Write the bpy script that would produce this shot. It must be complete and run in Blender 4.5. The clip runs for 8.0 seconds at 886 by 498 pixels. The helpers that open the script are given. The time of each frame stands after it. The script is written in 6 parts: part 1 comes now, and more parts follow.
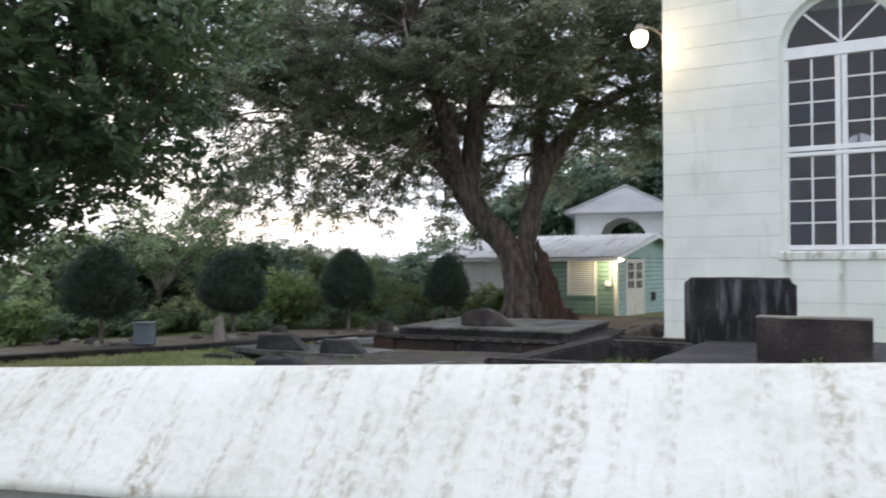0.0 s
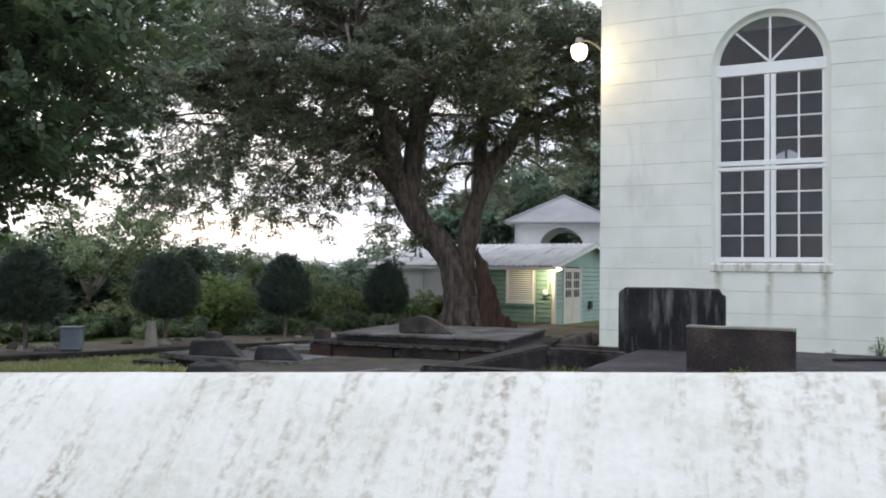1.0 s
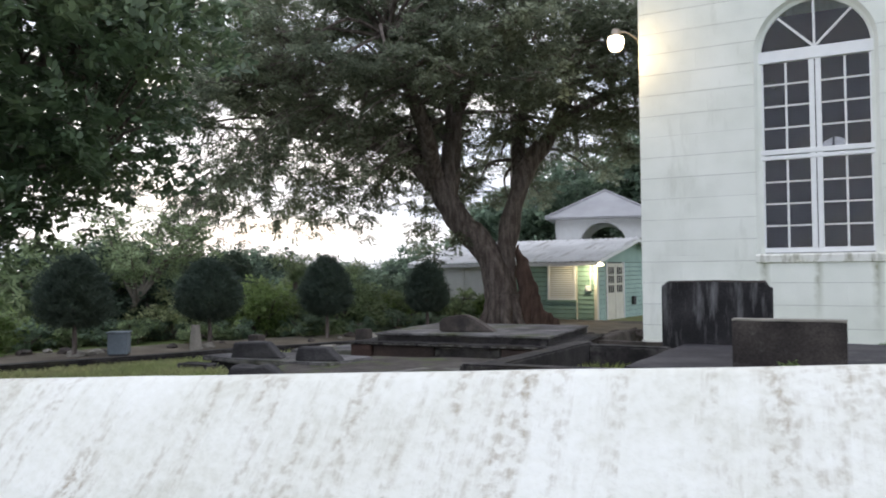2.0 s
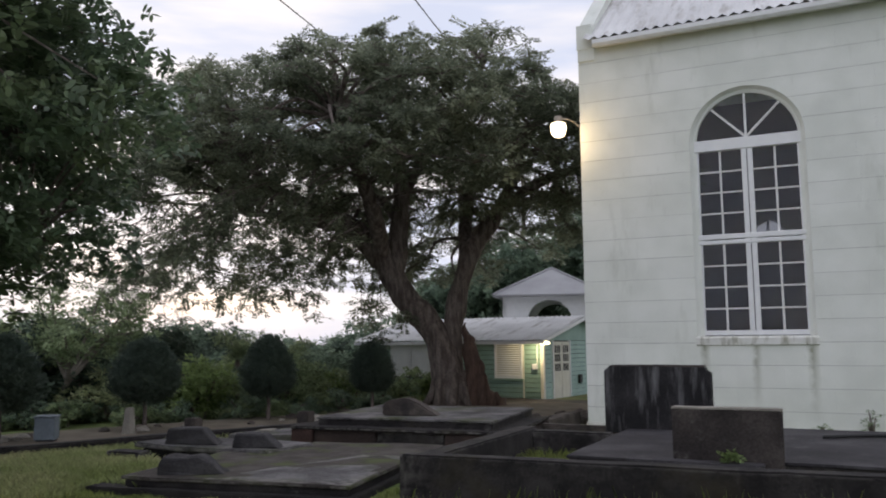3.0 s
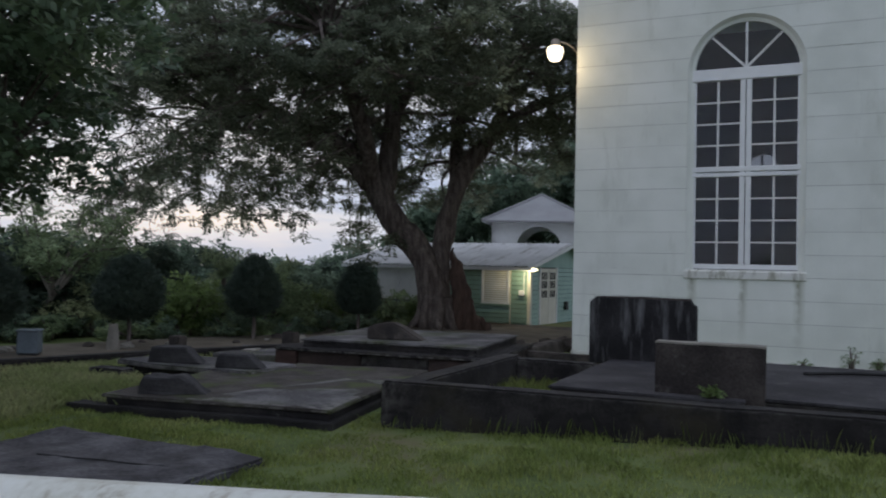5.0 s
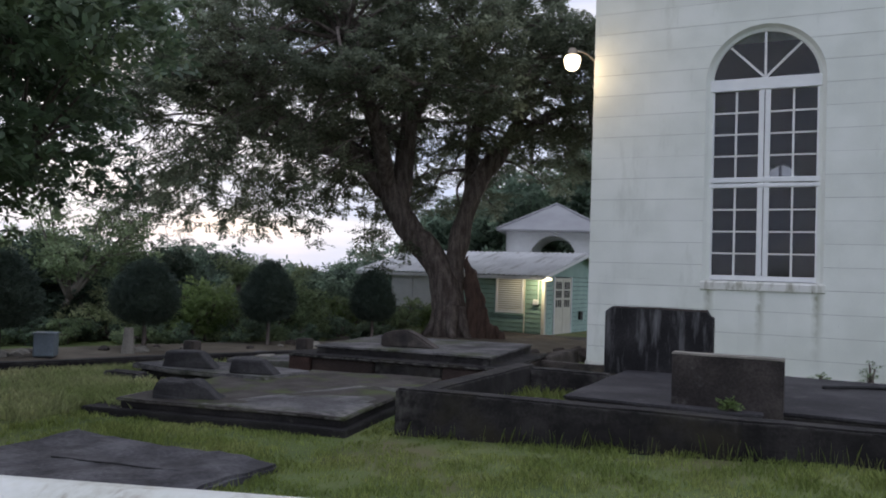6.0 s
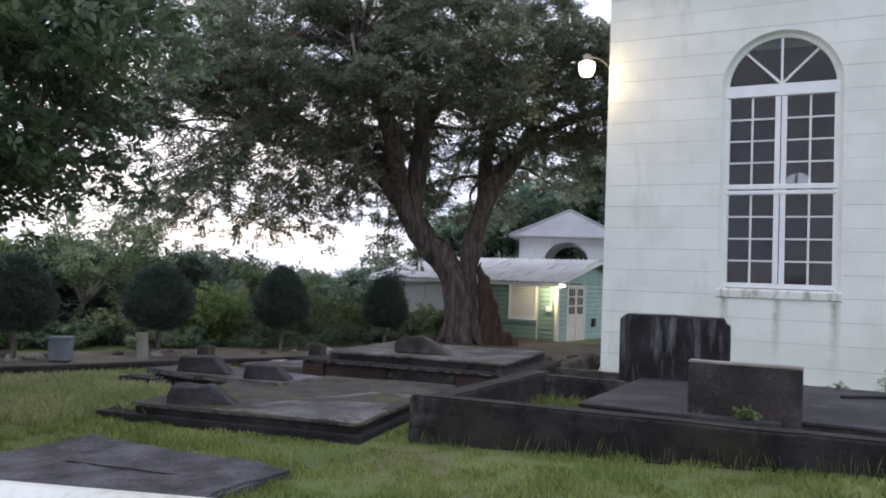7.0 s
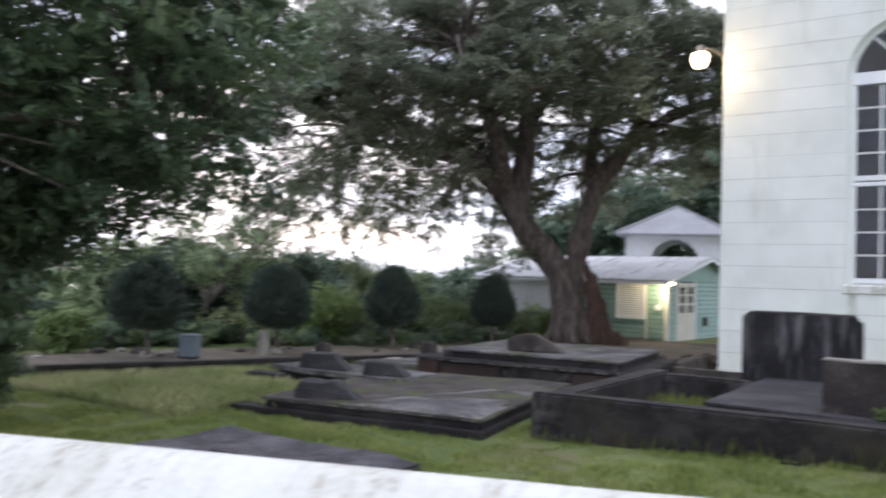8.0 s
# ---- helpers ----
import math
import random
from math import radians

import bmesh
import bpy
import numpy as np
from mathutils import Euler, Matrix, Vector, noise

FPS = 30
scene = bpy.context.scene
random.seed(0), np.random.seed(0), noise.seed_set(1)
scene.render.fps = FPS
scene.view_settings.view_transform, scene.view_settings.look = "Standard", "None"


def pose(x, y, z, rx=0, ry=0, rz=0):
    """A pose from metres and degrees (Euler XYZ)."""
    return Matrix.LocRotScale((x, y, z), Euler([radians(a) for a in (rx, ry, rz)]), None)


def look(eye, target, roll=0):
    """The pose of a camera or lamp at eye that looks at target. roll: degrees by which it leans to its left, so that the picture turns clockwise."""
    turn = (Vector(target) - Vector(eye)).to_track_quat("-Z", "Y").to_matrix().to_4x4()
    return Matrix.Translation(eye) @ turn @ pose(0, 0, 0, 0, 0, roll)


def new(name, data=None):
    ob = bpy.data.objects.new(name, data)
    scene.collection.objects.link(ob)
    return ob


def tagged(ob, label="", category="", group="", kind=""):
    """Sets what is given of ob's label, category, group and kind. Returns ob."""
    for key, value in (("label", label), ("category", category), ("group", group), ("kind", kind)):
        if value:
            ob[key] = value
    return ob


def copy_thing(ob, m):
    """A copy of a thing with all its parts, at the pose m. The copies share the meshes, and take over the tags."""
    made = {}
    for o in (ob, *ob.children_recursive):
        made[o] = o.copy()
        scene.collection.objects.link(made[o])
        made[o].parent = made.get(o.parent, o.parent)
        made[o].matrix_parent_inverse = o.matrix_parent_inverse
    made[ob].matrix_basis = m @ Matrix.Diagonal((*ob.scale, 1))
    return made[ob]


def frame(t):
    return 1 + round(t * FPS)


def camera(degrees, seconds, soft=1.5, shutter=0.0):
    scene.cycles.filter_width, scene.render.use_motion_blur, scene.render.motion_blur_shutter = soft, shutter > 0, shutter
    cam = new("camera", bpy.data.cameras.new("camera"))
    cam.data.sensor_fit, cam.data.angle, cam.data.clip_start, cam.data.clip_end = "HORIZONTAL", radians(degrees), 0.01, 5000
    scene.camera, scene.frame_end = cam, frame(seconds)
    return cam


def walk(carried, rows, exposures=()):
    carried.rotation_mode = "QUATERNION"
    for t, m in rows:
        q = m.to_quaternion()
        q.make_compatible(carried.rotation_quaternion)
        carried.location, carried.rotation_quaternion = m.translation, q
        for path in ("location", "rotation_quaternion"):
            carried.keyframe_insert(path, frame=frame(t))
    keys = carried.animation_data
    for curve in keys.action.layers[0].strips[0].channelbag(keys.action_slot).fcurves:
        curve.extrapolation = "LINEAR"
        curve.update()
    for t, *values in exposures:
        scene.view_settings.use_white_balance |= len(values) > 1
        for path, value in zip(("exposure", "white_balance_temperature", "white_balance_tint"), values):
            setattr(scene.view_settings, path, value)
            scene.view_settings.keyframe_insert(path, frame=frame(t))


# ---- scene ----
cam = camera(58.08, 8.0, soft=1.9, shutter=0.5)
PATH = [
    (0.0, look((-0.010, -0.360, 1.492), (-5.065, 8.266, 1.706), -0.06)),
    (0.5, look((0.007, -0.356, 1.491), (-4.546, 8.541, 1.816), 0.44)),
    (1.0, look((0.018, -0.343, 1.493), (-4.386, 8.629, 1.800), 0.71)),
    (2.3, look((0.039, -0.213, 1.484), (-4.904, 8.475, 1.791), -0.75)),
    (2.5, look((0.047, -0.192, 1.513), (-4.760, 8.557, 2.095), -0.73)),
    (3.0, look((0.109, -0.214, 1.631), (-4.163, 8.749, 2.828), -0.39)),
    (3.5, look((0.131, -0.126, 1.661), (-4.084, 8.917, 2.335), 1.55)),
    (4.0, look((0.139, -0.022, 1.697), (-3.611, 9.236, 2.172), 1.59)),
    (4.5, look((0.093, -0.012, 1.699), (-3.721, 9.228, 1.980), 0.70)),
    (5.0, look((0.060, -0.033, 1.695), (-4.125, 9.046, 1.925), 1.27)),
    (5.2, look((0.060, -0.048, 1.679), (-4.250, 8.970, 1.980), 1.37)),
    (6.5, look((0.002, 0.000, 1.692), (-4.353, 8.995, 2.034), 2.19)),
    (7.0, look((-0.010, -0.003, 1.687), (-4.489, 8.928, 2.090), 2.19)),
    (7.5, look((-0.013, -0.057, 1.687), (-4.565, 8.835, 2.145), 2.20)),
    (8.0, look((-0.179, -0.166, 1.652), (-5.720, 8.151, 2.011), 1.80)),
]
EXPOSURES = [(0.0, 0.95, 6450, 12), (1.2, 0.86, 6450, 12), (2.3, 0.92, 6430, 12), (2.7, 0.74, 6550, 13), (3.1, 0.1, 6650, 15), (3.6, -0.02, 6400, 11), (4.5, -0.32, 6000, 11),
             (5.2, -0.32, 6050, 12), (6.3, 0.35, 6150, 16), (7.0, 0.72, 6200, 17), (8.0, 1.05, 6250, 17)]
walk(cam, PATH, EXPOSURES)

# ---------------------------------------------------------------- light
world = bpy.data.worlds.new("evening_sky")
scene.world = world
world.use_nodes = True
wt = world.node_tree
wt.nodes.clear()
SUN_YAW = 48.0          # the afterglow stands this many degrees left of +y
sky = wt.nodes.new("ShaderNodeTexSky")
sky.sky_type = "NISHITA"
sky.sun_disc = False
sky.sun_elevation = radians(12)
sky.sun_rotation = radians(-SUN_YAW)
sky.dust_density = 2.0
coord = wt.nodes.new("ShaderNodeTexCoord")
cloud_map = wt.nodes.new("ShaderNodeMapping")
cloud_map.inputs["Scale"].default_value = (1.0, 1.0, 4.0)
cloud = wt.nodes.new("ShaderNodeTexNoise")
cloud.inputs["Scale"].default_value = 2.2
cloud.inputs["Detail"].default_value = 6.0
ramp = wt.nodes.new("ShaderNodeValToRGB")
ramp.color_ramp.elements[0].color = (0.84, 0.84, 0.84, 1)
ramp.color_ramp.elements[0].position = 0.25
ramp.color_ramp.elements[1].position = 0.62
mixc = wt.nodes.new("ShaderNodeMixRGB")
# the cloud is slightly dimmer round the afterglow, rising smoothly to the far side
toward = wt.nodes.new("ShaderNodeVectorMath")
toward.operation = "DOT_PRODUCT"
toward.inputs[1].default_value = (-math.sin(radians(SUN_YAW)) * 0.97, math.cos(radians(SUN_YAW)) * 0.97, 0.25)
glow = wt.nodes.new("ShaderNodeMapRange")
glow.interpolation_type = "SMOOTHSTEP"
glow.inputs["From Min"].default_value, glow.inputs["From Max"].default_value = -0.6, 1.0
glow.inputs["To Min"].default_value, glow.inputs["To Max"].default_value = 0.98, 0.92
lit = wt.nodes.new("ShaderNodeVectorMath")
lit.operation = "SCALE"
lit.inputs[0].default_value = (9.4, 9.7, 10.5)
wt.links.new(coord.outputs["Generated"], toward.inputs[0])
wt.links.new(toward.outputs["Value"], glow.inputs["Value"])
wt.links.new(glow.outputs["Result"], lit.inputs["Scale"])
wt.links.new(lit.outputs["Vector"], mixc.inputs["Color2"])
bg = wt.nodes.new("ShaderNodeBackground")
bg.inputs["Strength"].default_value = 0.096
wout = wt.nodes.new("ShaderNodeOutputWorld")
wt.links.new(coord.outputs["Generated"], cloud_map.inputs["Vector"])
wt.links.new(cloud_map.outputs["Vector"], cloud.inputs["Vector"])
wt.links.new(cloud.outputs["Fac"], ramp.inputs["Fac"])
wt.links.new(ramp.outputs["Color"], mixc.inputs["Fac"])
wt.links.new(sky.outputs["Color"], mixc.inputs["Color1"])
# broken cloud: blue-grey sheets with paler, warmer breaks
sheet_map = wt.nodes.new("ShaderNodeMapping")
sheet_map.inputs["Scale"].default_value = (1.3, 1.3, 7.0)
sheet = wt.nodes.new("ShaderNodeTexNoise")
sheet.inputs["Scale"].default_value, sheet.inputs["Detail"].default_value = 2.6, 7.0
tone = wt.nodes.new("ShaderNodeValToRGB")
tone.color_ramp.elements[0].color, tone.color_ramp.elements[0].position = (0.74, 0.80, 0.90, 1), 0.42
tone.color_ramp.elements[1].color, tone.color_ramp.elements[1].position = (1.05, 1.02, 0.97, 1), 0.64
tinted = wt.nodes.new("ShaderNodeMixRGB")
tinted.blend_type = "MULTIPLY"
tinted.inputs["Fac"].default_value = 1.0
wt.links.new(coord.outputs["Generated"], sheet_map.inputs["Vector"])
wt.links.new(sheet_map.outputs["Vector"], sheet.inputs["Vector"])
wt.links.new(sheet.outputs["Fac"], tone.inputs["Fac"])
wt.links.new(mixc.outputs["Color"], tinted.inputs["Color1"])
wt.links.new(tone.outputs["Color"], tinted.inputs["Color2"])
wt.links.new(tinted.outputs["Color"], bg.inputs["Color"])
wt.links.new(bg.outputs["Background"], wout.inputs["Surface"])

sun_data = bpy.data.lights.new("sun", "SUN")
sun_data.energy, sun_data.angle, sun_data.color = 0.6, radians(25), (1.0, 0.9, 0.8)
sun = new("sun", sun_data)
sy = radians(SUN_YAW)
sun.matrix_world = look((0, 0, 30), (30 * math.sin(sy), -30 * math.cos(sy), 30 - 6))


def point_lamp(name, place, watts, colour, size):
    data = bpy.data.lights.new(name, "POINT")
    data.energy, data.color, data.shadow_soft_size = watts, colour, size
    ob = new(name, data)
    ob.location = place
    return ob


# ---------------------------------------------------------------- materials
def material(name, colours, scale=3.0, fine=40.0, rough=0.8, bump=0.15, metal=0.0, stretch=(1, 1, 1),
             stain=None, stain_scale=2.0, stain_at=(0.55, 0.7), stain_stretch=(1, 1, 1), tint=0.0, island=0.0,
             sub=0.0, spec=0.4, speckle=0.0, edge=None, moss=None, moss_at=(0.58, 0.72), moss_scale=1.1):
    """Two or three colours blended by a coarse and a fine noise, with relief; a stain laid over; tint varies piece by piece."""
    m = bpy.data.materials.new(name)
    m.use_nodes = True
    nt = m.node_tree
    b = nt.nodes["Principled BSDF"]
    tc = nt.nodes.new("ShaderNodeTexCoord")
    mp = nt.nodes.new("ShaderNodeMapping")
    mp.inputs["Scale"].default_value = stretch
    nt.links.new(tc.outputs["Object"], mp.inputs["Vector"])
    n1 = nt.nodes.new("ShaderNodeTexNoise")
    n1.inputs["Scale"].default_value, n1.inputs["Detail"].default_value = scale, 8.0
    n2 = nt.nodes.new("ShaderNodeTexNoise")
    n2.inputs["Scale"].default_value, n2.inputs["Detail"].default_value = fine, 4.0
    nt.links.new(mp.outputs["Vector"], n1.inputs["Vector"])
    nt.links.new(tc.outputs["Object"], n2.inputs["Vector"])
    r = nt.nodes.new("ShaderNodeValToRGB")
    els = r.color_ramp.elements
    els[0].position, els[1].position = 0.32, 0.68
    els[0].color, els[1].color = (*colours[0], 1), (*colours[-1], 1)
    if len(colours) == 3:
        e = els.new(0.5)
        e.color = (*colours[1], 1)
    add = nt.nodes.new("ShaderNodeMath")
    add.operation = "MULTIPLY_ADD"
    add.inputs[1].default_value = 0.45
    sub1 = nt.nodes.new("ShaderNodeMath")
    sub1.operation = "SUBTRACT"
    sub1.inputs[1].default_value = 0.5
    nt.links.new(n2.outputs["Fac"], sub1.inputs[0])
    nt.links.new(sub1.outputs[0], add.inputs[0])
    nt.links.new(n1.outputs["Fac"], add.inputs[2])
    nt.links.new(add.outputs[0], r.inputs["Fac"])
    colour = r.outputs["Color"]
    if stain:
        mp2 = nt.nodes.new("ShaderNodeMapping")
        mp2.inputs["Scale"].default_value = stain_stretch
        mp2.inputs["Location"].default_value = (3.1, 7.7, 1.3)
        n3 = nt.nodes.new("ShaderNodeTexNoise")
        n3.inputs["Scale"].default_value, n3.inputs["Detail"].default_value = stain_scale, 9.0
        n3.inputs["Roughness"].default_value = 0.65
        r3 = nt.nodes.new("ShaderNodeMapRange")
        r3.inputs["From Min"].default_value, r3.inputs["From Max"].default_value = stain_at
        mx = nt.nodes.new("ShaderNodeMixRGB")
        mx.inputs["Color2"].default_value = (*stain, 1)
        nt.links.new(tc.outputs["Object"], mp2.inputs["Vector"])
        nt.links.new(mp2.outputs["Vector"], n3.inputs["Vector"])
        nt.links.new(n3.outputs["Fac"], r3.inputs["Value"])
        fac = r3.outputs["Result"]
        if speckle:
            n4 = nt.nodes.new("ShaderNodeTexNoise")
            n4.inputs["Scale"].default_value, n4.inputs["Detail"].default_value = speckle, 5.0
            r4 = nt.nodes.new("ShaderNodeMapRange")
            r4.inputs["From Min"].default_value, r4.inputs["From Max"].default_value = 0.44, 0.62
            r4.inputs["To Min"].default_value = 0.12
            mu = nt.nodes.new("ShaderNodeMath")
            mu.operation = "MULTIPLY"
            nt.links.new(tc.outputs["Object"], n4.inputs["Vector"])
            nt.links.new(n4.outputs["Fac"], r4.inputs["Value"])
            nt.links.new(fac, mu.inputs[0])
            nt.links.new(r4.outputs["Result"], mu.inputs[1])
            fac = mu.outputs[0]
        nt.links.new(fac, mx.inputs["Fac"])
        nt.links.new(colour, mx.inputs["Color1"])
        colour = mx.outputs["Color"]
    if moss:
        n5 = nt.nodes.new("ShaderNodeTexNoise")
        n5.inputs["Scale"].default_value, n5.inputs["Detail"].default_value = moss_scale, 8.0
        mp5 = nt.nodes.new("ShaderNodeMapping")
        mp5.inputs["Location"].default_value = (11.3, 2.2, 5.1)
        r5 = nt.nodes.new("ShaderNodeMapRange")
        r5.inputs["From Min"].default_value, r5.inputs["From Max"].default_value = moss_at
        mx5 = nt.nodes.new("ShaderNodeMixRGB")
        mx5.inputs["Color2"].default_value = (*moss, 1)
        nt.links.new(tc.outputs["Object"], mp5.inputs["Vector"])
        nt.links.new(mp5.outputs["Vector"], n5.inputs["Vector"])
        nt.links.new(n5.outputs["Fac"], r5.inputs["Value"])
        nt.links.new(r5.outputs["Result"], mx5.inputs["Fac"])
        nt.links.new(colour, mx5.inputs["Color1"])
        colour = mx5.outputs["Color"]
    if edge:
        # arrises rubbed pale, broken up by the fine noise
        geo = nt.nodes.new("ShaderNodeNewGeometry")
        r6 = nt.nodes.new("ShaderNodeMapRange")
        r6.inputs["From Min"].default_value, r6.inputs["From Max"].default_value = 0.52, 0.6
        n6 = nt.nodes.new("ShaderNodeTexNoise")
        n6.inputs["Scale"].default_value, n6.inputs["Detail"].default_value = 9.0, 6.0
        r7 = nt.nodes.new("ShaderNodeMapRange")
        r7.inputs["From Min"].default_value, r7.inputs["From Max"].default_value = 0.4, 0.62
        mu6 = nt.nodes.new("ShaderNodeMath")
        mu6.operation = "MULTIPLY"
        mx6 = nt.nodes.new("ShaderNodeMixRGB")
        mx6.inputs["Color2"].default_value = (*edge, 1)
        nt.links.new(geo.outputs["Pointiness"], r6.inputs["Value"])
        nt.links.new(tc.outputs["Object"], n6.inputs["Vector"])
        nt.links.new(n6.outputs["Fac"], r7.inputs["Value"])
        nt.links.new(r6.outputs["Result"], mu6.inputs[0])
        nt.links.new(r7.outputs["Result"], mu6.inputs[1])
        nt.links.new(mu6.outputs[0], mx6.inputs["Fac"])
        nt.links.new(colour, mx6.inputs["Color1"])
        colour = mx6.outputs["Color"]
    if tint or island:
        hs = nt.nodes.new("ShaderNodeHueSaturation")
        mr = nt.nodes.new("ShaderNodeMapRange")
        amount = tint or island
        mr.inputs["To Min"].default_value, mr.inputs["To Max"].default_value = 1 - amount, 1 + amount
        if tint:
            info = nt.nodes.new("ShaderNodeObjectInfo")
            nt.links.new(info.outputs["Random"], mr.inputs["Value"])
        else:
            info = nt.nodes.new("ShaderNodeNewGeometry")
            nt.links.new(info.outputs["Random Per Island"], mr.inputs["Value"])
        nt.links.new(mr.outputs["Result"], hs.inputs["Value"])
        nt.links.new(colour, hs.inputs["Color"])
        colour = hs.outputs["Color"]
    nt.links.new(colour, b.inputs["Base Color"])
    b.inputs["Roughness"].default_value = rough
    b.inputs["Metallic"].default_value = metal
    b.inputs["Specular IOR Level"].default_value = spec
    if bump:
        bp = nt.nodes.new("ShaderNodeBump")
        bp.inputs["Strength"].default_value = bump
        bp.inputs["Distance"].default_value = 0.02
        nt.links.new(add.outputs[0], bp.inputs["Height"])
        nt.links.new(bp.outputs["Normal"], b.inputs["Normal"])
    if sub:
        # thin leaves let some light through
        tr = nt.nodes.new("ShaderNodeBsdfTranslucent")
        ms = nt.nodes.new("ShaderNodeMixShader")
        ms.inputs["Fac"].default_value = sub
        out = nt.nodes["Material Output"]
        thin = nt.nodes.new("ShaderNodeHueSaturation")
        thin.inputs["Value"].default_value = 2.1
        thin.inputs["Saturation"].default_value = 0.85
        nt.links.new(colour, thin.inputs["Color"])
        nt.links.new(thin.outputs["Color"], tr.inputs["Color"])
        nt.links.new(b.outputs["BSDF"], ms.inputs[1])
        nt.links.new(tr.outputs["BSDF"], ms.inputs[2])
        nt.links.new(ms.outputs["Shader"], out.inputs["Surface"])
    return m


def glowing(name, colour, strength):
    m = bpy.data.materials.new(name)
    m.use_nodes = True
    b = m.node_tree.nodes["Principled BSDF"]
    b.inputs["Base Color"].default_value = (0.9, 0.85, 0.75, 1)
    b.inputs["Emission Color"].default_value = (*colour, 1)
    b.inputs["Emission Strength"].default_value = strength
    return m


def glass_pane(name, colour=(0.78, 0.85, 0.95), rough=0.04):
    m = bpy.data.materials.new(name)
    m.use_nodes = True
    b = m.node_tree.nodes["Principled BSDF"]
    b.inputs["Base Color"].default_value = (*colour, 1)
    b.inputs["Roughness"].default_value = rough
    b.inputs["Transmission Weight"].default_value = 1.0
    b.inputs["IOR"].default_value = 1.48
    return m


M_GRASSLAND = material("turf", [(0.075, 0.105, 0.027), (0.11, 0.145, 0.042), (0.16, 0.175, 0.065)], 0.9, 30, 0.95, 0.5,
                       stain=(0.14, 0.12, 0.06), stain_scale=0.35, stain_at=(0.55, 0.7))
M_BLADE = material("grass_blade", [(0.15, 0.2, 0.046), (0.215, 0.265, 0.066), (0.3, 0.33, 0.105)], 1.1, 8, 0.7, 0, island=0.3, sub=0.3)
M_DRY = material("dry_grass_blade", [(0.3, 0.36, 0.13), (0.4, 0.44, 0.2), (0.5, 0.5, 0.26)], 0.8, 8, 0.8, 0, island=0.3, sub=0.3)
M_WALLPAINT = material("stained_whitewash", [(0.57, 0.565, 0.49), (0.665, 0.665, 0.60), (0.72, 0.722, 0.67)], 3.0, 45, 0.85, 0.45,
                       stain=(0.235, 0.18, 0.105), stain_scale=1.9, stain_at=(0.48, 0.72), stain_stretch=(6.0, 0.7, 0.7), speckle=48.0)
M_BARECEMENT = material("bare_cement", [(0.2, 0.2, 0.19), (0.3, 0.3, 0.29)], 4, 60, 0.9, 0.4)
M_BLOCK = material("painted_block", [(0.68, 0.705, 0.648), (0.735, 0.76, 0.702), (0.78, 0.80, 0.748)], 1.4, 50, 0.75, 0.12,
                   stain=(0.5, 0.52, 0.45), stain_scale=0.9, stain_at=(0.58, 0.85), stain_stretch=(2.2, 2.2, 0.5), tint=0.018)


def sill_streaks(m):
    """Damp runs below the three drips of each window sill."""
    nt = m.node_tree
    b = nt.nodes["Principled BSDF"]
    tc = nt.nodes.new("ShaderNodeTexCoord")
    sep = nt.nodes.new("ShaderNodeSeparateXYZ")
    nt.links.new(tc.outputs["Object"], sep.inputs[0])
    nz = nt.nodes.new("ShaderNodeTexNoise")
    nz.inputs["Scale"].default_value, nz.inputs["Detail"].default_value = 7.0, 6.0
    nt.links.new(tc.outputs["Object"], nz.inputs["Vector"])

    def calc(op, p, q=None):
        n = nt.nodes.new("ShaderNodeMath")
        n.operation = op
        for i, v in enumerate((p, q)):
            if v is None:
                continue
            if isinstance(v, (int, float)):
                n.inputs[i].default_value = v
            else:
                nt.links.new(v, n.inputs[i])
        return n.outputs[0]
    wob = calc("MULTIPLY", calc("SUBTRACT", nz.outputs["Fac"], 0.5), 0.12)
    xm = calc("FLOORED_MODULO", calc("ADD", calc("ADD", sep.outputs["X"], wob), 2.975), 4.2)
    total = None
    for x, w, low in ((1.03, 0.10, 0.7), (1.92, 0.09, 0.35), (2.86, 0.11, 0.2)):
        side = calc("MAXIMUM", calc("SUBTRACT", 1.0, calc("DIVIDE", calc("ABSOLUTE", calc("SUBTRACT", xm, x)), w)), 0.0)
        fade = calc("MAXIMUM", calc("MINIMUM", calc("DIVIDE", calc("SUBTRACT", sep.outputs["Z"], low), 1.66 - low), 1.0), 0.0)
        below = calc("MULTIPLY", calc("LESS_THAN", sep.outputs["Z"], 1.67), calc("GREATER_THAN", sep.outputs["X"], -2.9))
        f = calc("MULTIPLY", calc("MULTIPLY", side, fade), below)
        total = f if total is None else calc("ADD", total, f)
    total = calc("MULTIPLY", total, calc("MULTIPLY", nz.outputs["Fac"], 1.5))
    old = b.inputs["Base Color"].links[0].from_socket
    mx = nt.nodes.new("ShaderNodeMixRGB")
    mx.inputs["Color2"].default_value = (0.26, 0.27, 0.18, 1)
    nt.links.new(total, mx.inputs["Fac"])
    nt.links.new(old, mx.inputs["Color1"])
    nt.links.new(mx.outputs["Color"], b.inputs["Base Color"])


